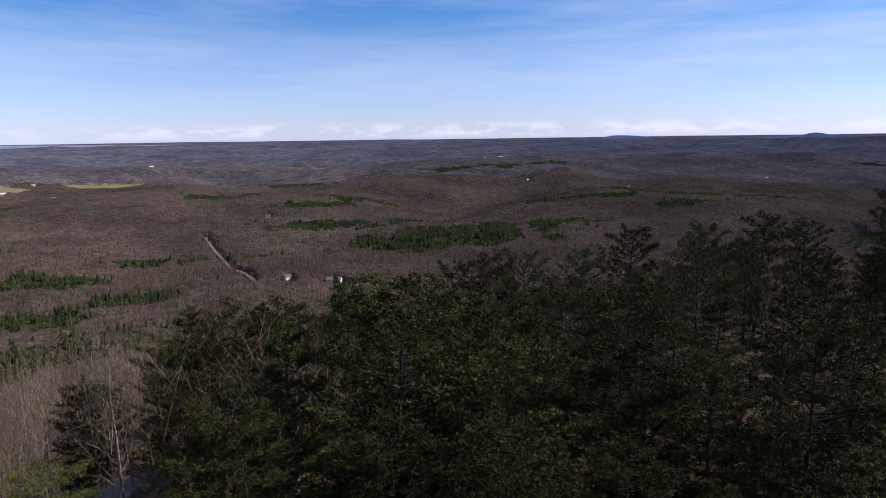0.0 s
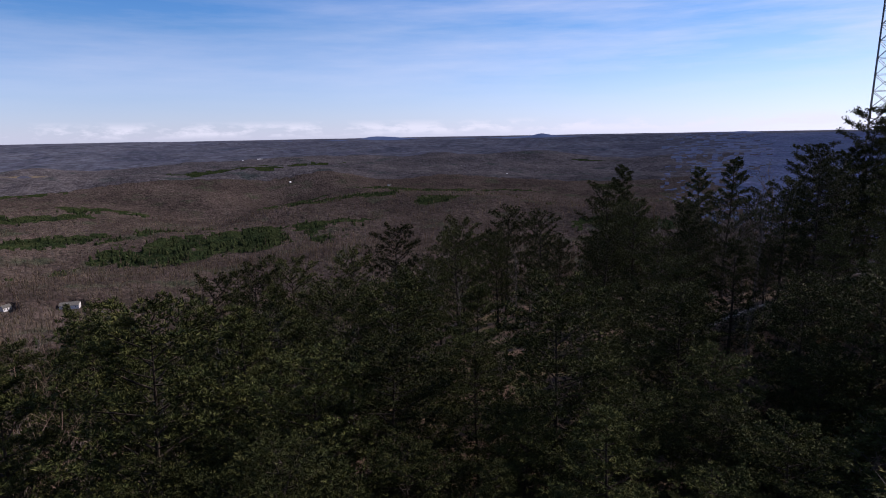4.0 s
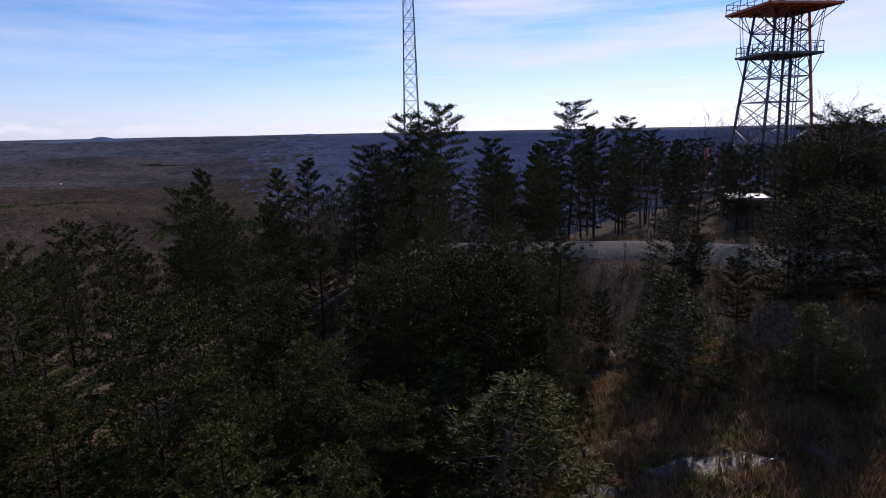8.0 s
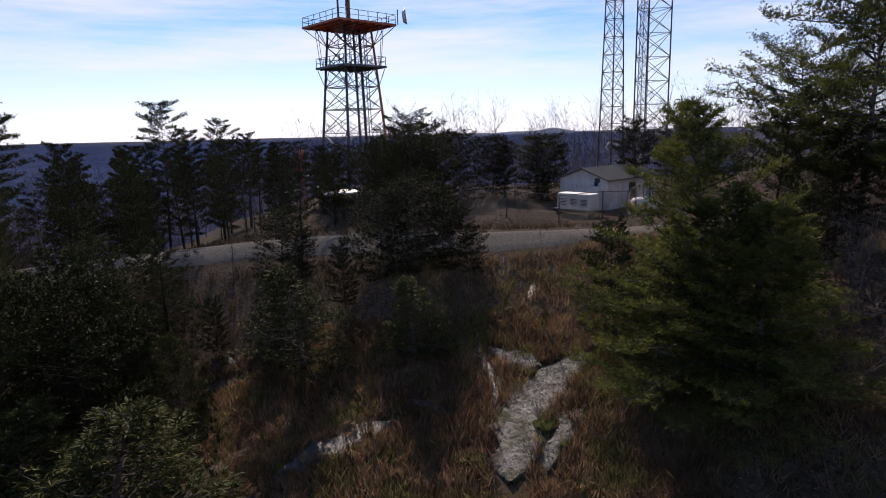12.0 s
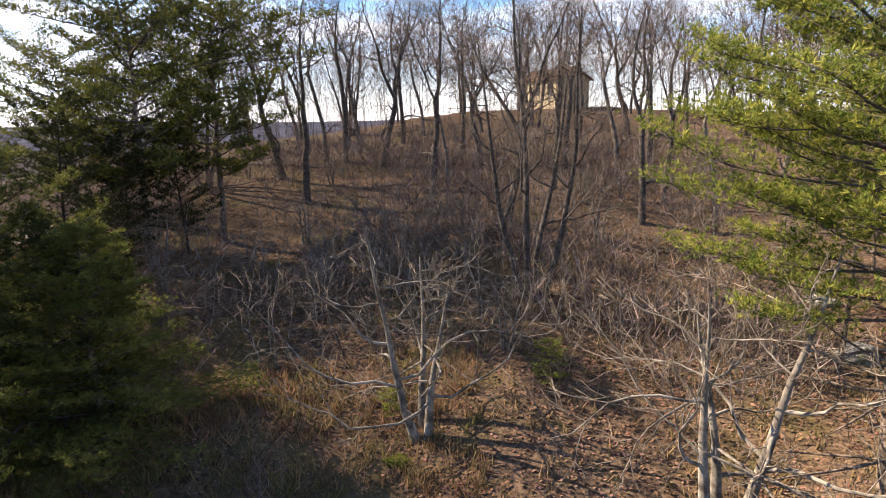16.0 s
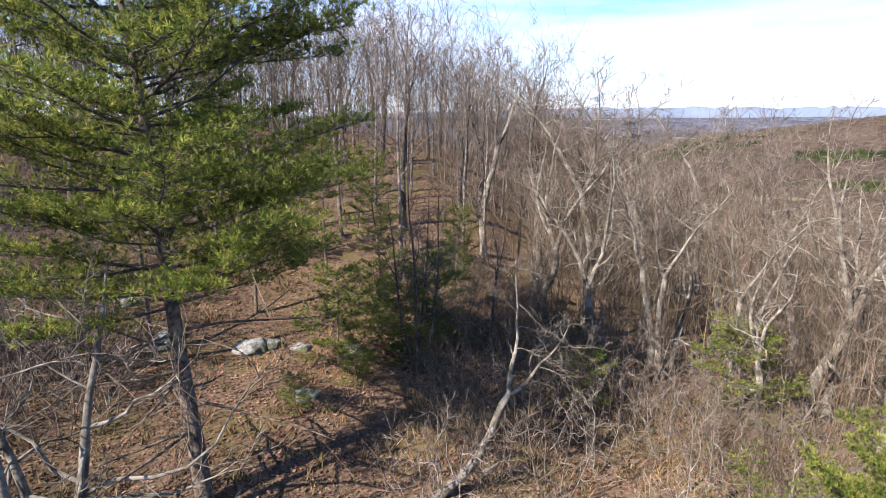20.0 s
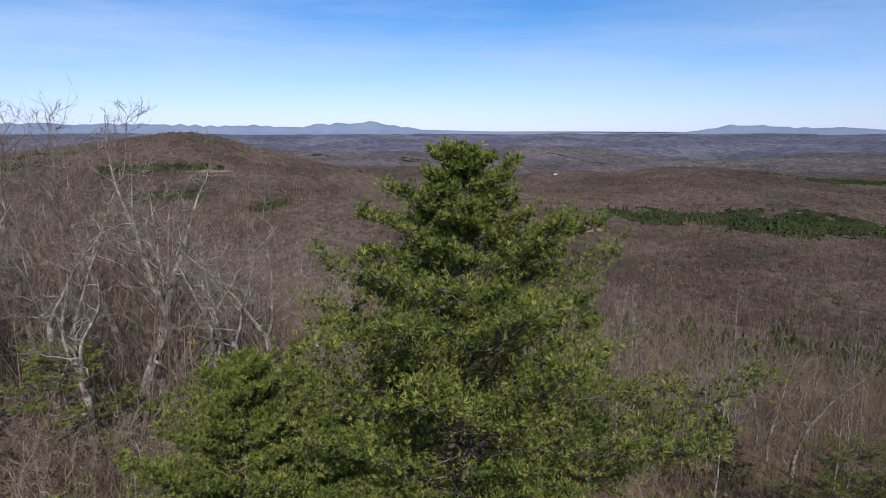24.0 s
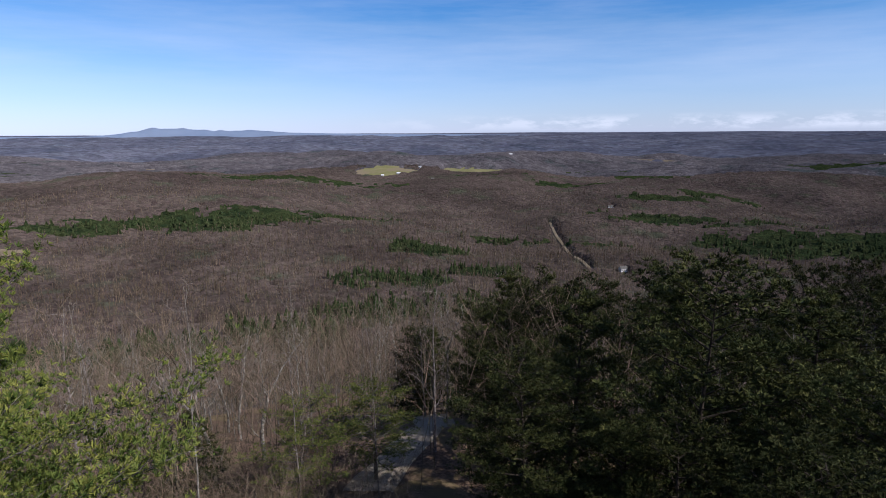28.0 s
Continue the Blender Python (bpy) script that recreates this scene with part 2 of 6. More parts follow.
M = dict(
    litter=surf("leaf litter", (0.095, 0.062, 0.043), (0.235, 0.158, 0.105), 5.0, 0.95, 0.8, 9.0, (0.165, 0.125, 0.062), 0.3),
    woods=surf("winter woods floor", (0.070, 0.053, 0.043), (0.105, 0.081, 0.066), 0.05, 1.0, 0.0, None, (0.055, 0.05, 0.035), 0.006),
    # distance haze is put into this ground colour as blue
    plain=surf("distant wooded plain tinted by haze", (0.070, 0.072, 0.098), (0.115, 0.112, 0.140), 0.012, 1.0, 0.0, None, (0.05, 0.055, 0.08), 0.005),
    # needle colours carry light: shaded copy for backlit pines, paler copies for sunlit ones
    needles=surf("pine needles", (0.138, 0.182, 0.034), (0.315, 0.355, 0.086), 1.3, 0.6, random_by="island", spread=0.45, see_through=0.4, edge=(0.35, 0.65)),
    needles_shaded=surf("shaded pine needles", (0.026, 0.033, 0.010), (0.072, 0.079, 0.024), 1.0, 0.6, random_by="island", spread=0.35, see_through=0.0, per_thing=0.5, edge=(0.3, 0.7)),
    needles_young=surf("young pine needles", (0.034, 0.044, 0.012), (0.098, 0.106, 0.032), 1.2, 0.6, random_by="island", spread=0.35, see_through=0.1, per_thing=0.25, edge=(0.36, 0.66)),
    needles_half_lit=surf("half-sunlit olive pine needles", (0.080, 0.102, 0.024), (0.225, 0.245, 0.062), 1.2, 0.6, random_by="island", spread=0.35, see_through=0.25, per_thing=0.2, edge=(0.36, 0.66)),
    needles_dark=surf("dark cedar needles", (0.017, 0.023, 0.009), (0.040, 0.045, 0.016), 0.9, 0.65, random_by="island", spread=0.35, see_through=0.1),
    pine_bark=surf("pine bark", (0.10, 0.078, 0.062), (0.32, 0.255, 0.20), 7.0, 0.9, 0.8, 14.0),
    bark=surf("grey bark", (0.12, 0.10, 0.086), (0.33, 0.29, 0.25), 4.0, 0.9, 0.5, 14.0, random_by="object", spread=0.25),
    pale_bark=surf("pale lichened bark", (0.12, 0.104, 0.085), (0.43, 0.39, 0.33), 2.2, 0.9, 0.5, 12.0, (0.19, 0.165, 0.135), 0.8),
    dark_bark=surf("dark bark", (0.075, 0.064, 0.056), (0.20, 0.173, 0.150), 5.0, 0.9, 0.6, 14.0),
    # bark inside the shaded crowns, with that shade put into its colour
    limb_shaded=surf("shaded pine limb bark", (0.030, 0.024, 0.018), (0.085, 0.068, 0.052), 5.0, 0.9, 0.6, 14.0),
    twig=surf("bare twigs", (0.10, 0.079, 0.066), (0.26, 0.212, 0.178), 2.0, 0.9, random_by="island", spread=0.4),
    far_twig=crowns("far bare crowns", ((0.165, 0.118, 0.080), (0.245, 0.184, 0.124), (0.150, 0.140, 0.075)), 6.0, 0.9, 0.5, 0.0, 0.012, 0.2),
    # brown crowns kept darker than far_twig, standing for the shaded gaps between trees
    canopy=crowns("massed bare crowns", ((0.064, 0.049, 0.041), (0.100, 0.076, 0.062), (0.066, 0.068, 0.044)), 8.0, 0.3, 0.30, 0.35, 0.006),
    # woods past 1.9 km: haze coloured in, bluer again by the horizon
    canopy_far_haze=crowns("massed bare crowns on the plain tinted by haze", ((0.074, 0.067, 0.071), (0.116, 0.102, 0.103), (0.058, 0.066, 0.064)), 14.0, 0.2, 0.3, 0.25, 0.004),
    # haze towards the sun, put into the crowns as blue
    canopy_sun_haze=crowns("hazy blue woods towards the sun", ((0.098, 0.120, 0.200), (0.130, 0.152, 0.235), (0.084, 0.106, 0.182)), 24.0, 0.06, 0.12, 0.1, 0.004),
    canopy_rim_haze=crowns("massed bare crowns by the horizon in haze blue", ((0.076, 0.080, 0.106), (0.110, 0.112, 0.138), (0.062, 0.071, 0.096)), 40.0, 0.03, 0.2, 0.0, 0.003),
    canopy_pine=crowns("massed pine crowns", ((0.020, 0.030, 0.013), (0.036, 0.047, 0.018), (0.045, 0.050, 0.022)), 5.0, 0.6, 0.35, 0.4, 0.02),
    near_twig=surf("leafless sapling twigs", (0.100, 0.078, 0.060), (0.270, 0.218, 0.172), 0.5, 1.0, random_by="island", spread=0.5),
    brush_twig=surf("purple-brown brush twigs", (0.135, 0.102, 0.090), (0.42, 0.342, 0.292), 0.5, 1.0, random_by="island", spread=0.55),
    slope_twig=surf("brown sapling twigs", (0.100, 0.075, 0.048), (0.280, 0.220, 0.150), 0.5, 1.0, random_by="island", spread=0.5),
    far_pine=crowns("far pine crowns", ((0.028, 0.040, 0.016), (0.045, 0.056, 0.022), (0.055, 0.060, 0.027)), 4.0, 0.8, 0.45, 0.0, 0.02),
    field=surf("winter field", (0.18, 0.17, 0.07), (0.24, 0.215, 0.10), 0.02, 1.0, 0, None, (0.22, 0.175, 0.11), 0.01),
    stubble=surf("dull cleared field", (0.16, 0.125, 0.08), (0.22, 0.175, 0.12), 0.02, 1.0),
    rock=surf("granite", (0.035, 0.033, 0.030), (0.30, 0.288, 0.262), 2.6, 0.8, 1.6, 4.0, (0.075, 0.072, 0.036), 1.3, edge=(0.36, 0.60), edge3=(0.50, 0.60), shine=0.4),
    wet_rock=surf("wet dark granite", (0.018, 0.018, 0.019), (0.085, 0.080, 0.072), 3.5, 0.55, 1.0, 6.0, (0.05, 0.045, 0.028), 0.9, edge=(0.34, 0.68), shine=0.5, wet=True),
    weed=surf("rust-brown weeds", (0.18, 0.115, 0.066), (0.40, 0.27, 0.150), 0.6, 0.9, random_by="island", spread=0.5, c3=(0.24, 0.22, 0.08), scale3=0.5, see_through=0.3),
    gravel=surf("gravel road", (0.29, 0.235, 0.17), (0.43, 0.36, 0.265), 6.0, 0.95, 0.5, 20.0, (0.33, 0.28, 0.2), 0.4),
    steel=surf("weathered galvanised steel", (0.055, 0.058, 0.064), (0.12, 0.124, 0.132), 2.0, 0.55, metal=0.4, shine=0.5),
    fence_steel=surf("dull old fence steel", (0.06, 0.062, 0.066), (0.11, 0.112, 0.116), 2.0, 0.6, metal=0.4, shine=0.4),
    dirt=surf("worn dirt path", (0.16, 0.115, 0.08), (0.25, 0.185, 0.13), 3.0, 0.95, 0.5, 12.0, (0.13, 0.085, 0.05), 0.5),
    white_rock=surf("pale lichened rock", (0.20, 0.20, 0.17), (0.47, 0.46, 0.43), 4.0, 0.8, 0.8, 12.0, (0.16, 0.17, 0.09), 1.5),
    red=surf("faded red tower paint", (0.34, 0.075, 0.035), (0.46, 0.13, 0.06), 1.5, 0.6, shine=0.5),
    white=surf("weathered white paint", (0.46, 0.455, 0.44), (0.60, 0.595, 0.58), 1.2, 0.6, 0.15, 8.0, shine=0.5),
    roofing=surf("grey shingle roofing", (0.16, 0.15, 0.13), (0.26, 0.245, 0.21), 8.0, 0.9, 0.4, 25.0),
    tan=surf("tan siding", (0.30, 0.25, 0.16), (0.40, 0.335, 0.22), 1.0, 0.8, shine=0.5),
    brown=surf("brown boards", (0.14, 0.085, 0.055), (0.22, 0.14, 0.09), 2.0, 0.85),
    dark=surf("dark opening", (0.015, 0.016, 0.018), (0.03, 0.03, 0.032), 2.0, 0.3, shine=0.5),
    grass=surf("dry grass", (0.22, 0.15, 0.07), (0.36, 0.26, 0.13), 1.0, 0.9, random_by="island", spread=0.4),
    leaf=surf("fallen oak leaf", (0.17, 0.10, 0.062), (0.33, 0.215, 0.135), 0.7, 0.85, random_by="island", spread=0.45),
    sedge=surf("green sedge", (0.075, 0.085, 0.022), (0.19, 0.195, 0.060), 0.8, 0.9, random_by="island", spread=0.4, see_through=0.3),
    moss=surf("moss", (0.06, 0.08, 0.014), (0.14, 0.15, 0.032), 5.0, 0.95, 1.0, 14.0),
    # haze on the far hills: blue base colour plus a little emission
    ridge_dark_haze=surf("distant hill in dark haze blue, faintly glowing", (0.065, 0.095, 0.19), (0.085, 0.12, 0.22), 0.003, 1.0, glow=0.15),
    ridge=surf("distant hill in haze blue, faintly glowing", (0.145, 0.185, 0.26), (0.175, 0.215, 0.29), 0.003, 1.0, glow=0.25),
)

# ---- helpers for building ----
RNG = np.random.default_rng(7)


def hashed(ix, iy, seed):
    v = np.sin(ix * 127.1 + iy * 311.7 + seed * 74.7) * 43758.5453
    return v - np.floor(v)


def vnoise(x, y, size, seed=0):
    """Smooth noise from 0 to 1 with lumps of that size."""
    x, y = np.asarray(x, float) / size, np.asarray(y, float) / size
    ix, iy = np.floor(x), np.floor(y)
    fx, fy = x - ix, y - iy
    fx, fy = fx * fx * (3 - 2 * fx), fy * fy * (3 - 2 * fy)
    a, b = hashed(ix, iy, seed), hashed(ix + 1, iy, seed)
    c, d = hashed(ix, iy + 1, seed), hashed(ix + 1, iy + 1, seed)
    return (a * (1 - fx) + b * fx) * (1 - fy) + (c * (1 - fx) + d * fx) * fy


EYE_Z = 6.0
BEARINGS = [0, 30, 60, 90, 115, 140, 165, 190, 215, 240, 270, 300, 330, 360]
NEAR_R = [15, 26, 36, 50, 75]
NEAR_Z = [
    [-8, -11, -14, -18, -26], [-7.5, -8.5, -9.5, -11, -15], [-6.5, -5.5, -0.35, -4.5, -10], [-6, -3.6, -0.1, 0, -0.5],
    [-5.5, -3, -0.2, -0.2, 0], [-4.8, -2, 0, 2.6, 4], [-3.6, -1.6, 0.8, 3.6, 7], [-4.3, -3, -0.5, 2.5, 6], [-5, -4, -2.6, 0.5, 4],
    [-6, -5.8, -7, -9, -13], [-8, -10, -13, -17, -25], [-8, -11, -14, -19, -28], [-8.5, -11.2, -12.5, -18, -27],
]
FAR_R = [130, 300, 650]
FAR_Z = [
    [-48, -100, -150], [-35, -95, -150], [-22, -90, -150], [-12, -80, -150], [-8, -70, -150], [0, -50, -140], [7, -20, -130], [5, -25, -120],
    [-2, -50, -125], [-28, -75, -130], [-48, -95, -145], [-50, -100, -150], [-50, -100, -150],
]
ALL_R = np.array(NEAR_R + FAR_R, float)
ALL_Z = np.array([a + b for a, b in zip(NEAR_Z, FAR_Z)])
ALL_Z = np.vstack([ALL_Z, ALL_Z[:1]])
# separate hills of the country round: bearing, range, height, breadth
HILLS = [(322.5, 2080, 34, 130), (331.5, 2130, 30, 130), (347.2, 2900, 24, 120), (256, 1500, 92, 215), (243, 1560, 64, 230), (264, 1480, 30, 120), (285.5, 2600, 75, 110), (340.5, 2450, 60, 170), (347.5, 2150, 42, 150), (3, 2100, 18, 220), (14, 3900, 60, 260), (313, 1500, 38, 260), (322, 2300, 32, 300), (298, 1700, 28, 240)]


ROAD = [(40, 42), (55, 37.5), (66, 36), (78, 35.5), (89, 35), (102, 34.8), (108, 35.6), (114, 37.4), (120, 39.5), (126, 42), (131, 44)]
ROAD_B, ROAD_R = [p[0] for p in ROAD], [p[1] for p in ROAD]


TRAIL = [(130, 43.5), (134, 46), (144, 54), (154, 55), (164, 50), (172, 52), (180, 60)]
TRAIL_B, TRAIL_R = [p[0] for p in TRAIL], [p[1] for p in TRAIL]


CLEARING = [(318.5, 28), (321, 31.5), (324, 35), (326, 39), (325.5, 43)]


def on_road(x, y):
    r, h = np.hypot(x, y), np.degrees(np.arctan2(x, y)) % 360
    trail = (h >= 130) & (h < 180) & (np.abs(r - np.interp(h, TRAIL_B, TRAIL_R)) < 1.5)
    lot = (h > 315) & (h < 328) & (r > 26) & (r < 44) & (np.abs(h - np.interp(r, [q[1] for q in CLEARING], [q[0] for q in CLEARING])) * r / 57.3 < 1.9)
    return trail | lot | ((h > 39) & (h < 132) & (np.abs(r - np.interp(h, ROAD_B, ROAD_R)) < 2.1))


def squeezed(r):
    """The country past 1.5 km is drawn together towards the horizon."""
    u = np.clip((r - 1500) / 3400, 0, 1)
    return np.where(r < 1500, r, 1500 + 3400 * u / (1.045 - u))


def ground_z(x, y):
    x, y = np.asarray(x, float), np.asarray(y, float)
    r = np.maximum(np.hypot(x, y), 1e-3)
    h = np.degrees(np.arctan2(x, y)) % 360
    i = np.clip(np.searchsorted(BEARINGS, h, side="right") - 1, 0, 12)
    b = np.array(BEARINGS, float)
    f = (h - b[i]) / (b[i + 1] - b[i])
    f = f * f * (3 - 2 * f)
    lr = np.log(np.clip(r, ALL_R[0], ALL_R[-1]))
    la = np.log(ALL_R)
    j = np.clip(np.searchsorted(la, lr, side="right") - 1, 0, len(la) - 2)
    g = (lr - la[j]) / (la[j + 1] - la[j])
    z = (ALL_Z[i, j] * (1 - f) + ALL_Z[i + 1, j] * f) * (1 - g) + (ALL_Z[i, j + 1] * (1 - f) + ALL_Z[i + 1, j + 1] * f) * g
    z = np.where(r < 15, -6.0 + (z + 6.0) * np.minimum(r / 15, 1) ** 2, z)
    far = np.clip((r - 350) / 500, 0, 1)
    hills = (vnoise(x, y, 520, 3) - 0.5) * 62 + (vnoise(x, y, 190, 5) - 0.5) * 36
    for hb, hr, hh, hw in HILLS:
        hx, hy = hr * math.sin(radians(hb)), hr * math.cos(radians(hb))
        hills = hills + hh * np.exp(-((x - hx) ** 2 + (y - hy) ** 2) / (2 * hw * hw))
    z = z + hills * far
    z = np.where(r > 1500, EYE_Z + (z - EYE_Z) * np.minimum(r / squeezed(r), 1), z)
    near = np.clip((r - 8) / 10, 0, 1) * np.clip((400 - r) / 300, 0, 1)
    off_road = np.where((h > 38) & (h < 133), np.clip((np.abs(r - np.interp(h, ROAD_B, ROAD_R)) - 2.4) / 3, 0, 1), 1)
    return z + near * off_road * ((vnoise(x, y, 9, 1) - 0.5) * 0.9 + (vnoise(x, y, 2.7, 2) - 0.5) * 0.35)


def spot(bearing, rng, lift=0.0):
    x, y = rng * math.sin(radians(bearing)), rng * math.cos(radians(bearing))
    return Vector((x, y, float(ground_z(x, y)) + lift))


def np_mesh(name, verts, tris, mats, index=None, smooth=False):
    me = bpy.data.meshes.new(name)
    verts, tris = np.asarray(verts, np.float32), np.asarray(tris, np.int32)
    me.vertices.add(len(verts))
    me.vertices.foreach_set("co", verts.ravel())
    k = tris.shape[1]
    me.loops.add(tris.size)
    me.loops.foreach_set("vertex_index", tris.ravel())
    me.polygons.add(len(tris))
    me.polygons.foreach_set("loop_start", np.arange(0, tris.size, k, dtype=np.int32))
    for m in mats if isinstance(mats, (list, tuple)) else [mats]:
        me.materials.append(m)
    if index is not None:
        me.polygons.foreach_set("material_index", np.asarray(index, np.int32))
    if smooth:
        me.polygons.foreach_set("use_smooth", np.ones(len(tris), bool))
    me.update(calc_edges=True)
    me.validate()
    return me


def part(name, me, parent=None, label=""):
    ob = new(name, me)
    if parent is not None:
        ob.parent = parent
    if label:
        ob["label"] = label
    return ob


def bm_mesh(name, bm, mat, smooth=False):
    me = bpy.data.meshes.new(name)
    bm.normal_update()
    bm.to_mesh(me)
    bm.free()
    me.materials.append(mat)
    if smooth:
        for p in me.polygons:
            p.use_smooth = True
    return me


def box(bm, size, at, turn=0.0, bevel=0.0):
    r = bmesh.ops.create_cube(bm, size=1.0)
    vs = r["verts"]
    bmesh.ops.transform(bm, matrix=Matrix.Translation(at) @ Matrix.Rotation(turn, 4, "Z") @ Matrix.Diagonal((*size, 1)), verts=vs)
    if bevel:
        es = list({e for v in vs for e in v.link_edges})
        bmesh.ops.bevel(bm, geom=es, offset=bevel, segments=1, affect="EDGES")


class Tubes:
    """Gathers tapered round branches and bars into one mesh."""

    def __init__(self):
        self.v, self.f, self.n = [], [], 0

    def add(self, pts, radii, sides=5, cap=False):
        pts = [Vector(p) for p in pts]
        ring = []
        side = None
        for k, p in enumerate(pts):
            ahead = (pts[min(k + 1, len(pts) - 1)] - pts[max(k - 1, 0)]).normalized()
            if side is None:
                side = ahead.orthogonal().normalized()
            side = (side - ahead * side.dot(ahead)).normalized()
            other = ahead.cross(side)
            for s in range(sides):
                a = 2 * math.pi * s / sides
                q = p + (side * math.cos(a) + other * math.sin(a)) * radii[k]
                self.v.append((q.x, q.y, q.z))
            ring.append(self.n)
            self.n += sides
        for a, b in zip(ring, ring[1:]):
            for s in range(sides):
                t = (s + 1) % sides
                self.f.append((a + s, a + t, b + t))
                self.f.append((a + s, b + t, b + s))
        if cap:
            for a, flip in ((ring[0], True), (ring[-1], False)):
                for s in range(1, sides - 1):
                    self.f.append((a, a + s + 1, a + s) if flip else (a, a + s, a + s + 1))

    def bar(self, a, b, r, sides=4):
        self.add([a, b], [r, r], sides, cap=True)

    def spike(self, a, b, r):
        """A thin twig: three sides and a point."""
        a, b = Vector(a), Vector(b)
        ahead = (b - a).normalized()
        side = ahead.orthogonal().normalized()
        other = ahead.cross(side)
        for s in range(3):
            w = 2.0944 * s
            q = a + (side * math.cos(w) + other * math.sin(w)) * r
            self.v.append((q.x, q.y, q.z))
        self.v.append((b.x, b.y, b.z))
        n = self.n
        self.f += [(n, n + 1, n + 3), (n + 1, n + 2, n + 3), (n + 2, n, n + 3)]
        self.n += 4

    def mesh(self, name, mat, smooth=True):
        return np_mesh(name, self.v, self.f, mat, smooth=smooth)


def rnd(a, b):
    return random.uniform(a, b)


def around(ahead, spread, lift=0.0):
    """A direction that leans off ahead by about spread."""
    v = Vector((random.gauss(0, 1), random.gauss(0, 1), random.gauss(0, 1)))
    v = (v - ahead * v.dot(ahead)).normalized()
    out = ahead * math.cos(spread) + v * math.sin(spread)
    out.z += lift
    return out.normalized()


def wander(start, ahead, length, steps, wiggle, lift=0.0):
    pts, p, d = [Vector(start)], Vector(start), Vector(ahead).normalized()
    for _ in range(steps):
        d = (d + Vector((rnd(-1, 1), rnd(-1, 1), rnd(-1, 1))) * wiggle + Vector((0, 0, lift))).normalized()
        p = p + d * (length / steps)
        pts.append(p.copy())
    return pts


def unit(v):
    return v / (np.linalg.norm(v, axis=1)[:, None] + 1e-9)


def tuft_mesh(name, centres, ways, blades, length, width, mat, open_by=0.95):
    """Tufts of needles: thin blades that fan out from the tip of each shoot, one loose piece a tuft."""
    c, w = np.array(centres, float), unit(np.array(ways, float))
    n = len(c)
    rg = np.random.default_rng(n + 11)
    side = rg.normal(0, 1, (n * blades, 3))
    a = np.repeat(w, blades, 0)
    side = unit(side - a * np.sum(side * a, 1)[:, None])
    lean = rg.uniform(0.15, 1.0, (n * blades, 1)) * open_by * 1.35
    d = a * np.cos(lean) + side * np.sin(lean)
    d[:, 2] += 0.12
    d = unit(d)
    s = unit(np.cross(d, rg.normal(0, 1, d.shape))) * width
    size = np.repeat(rg.uniform(0.7, 1.3, (n, 1)), blades, 0)
    ln = length * rg.uniform(0.7, 1.15, (len(d), 1)) * size
    root = np.repeat(c, blades, 0)
    v = np.concatenate([c[:, None], (root + d * ln * 0.45 + s * size).reshape(n, blades, 3), (root + d * ln).reshape(n, blades, 3)], 1)
    k = np.arange(n)[:, None] * (2 * blades + 1)
    b = np.arange(blades)[None]
    t = np.stack([np.broadcast_to(k, (n, blades)), k + 1 + b, k + 1 + blades + b], -1).reshape(-1, 3)
    return np_mesh(name, v.reshape(-1, 3), t, mat)


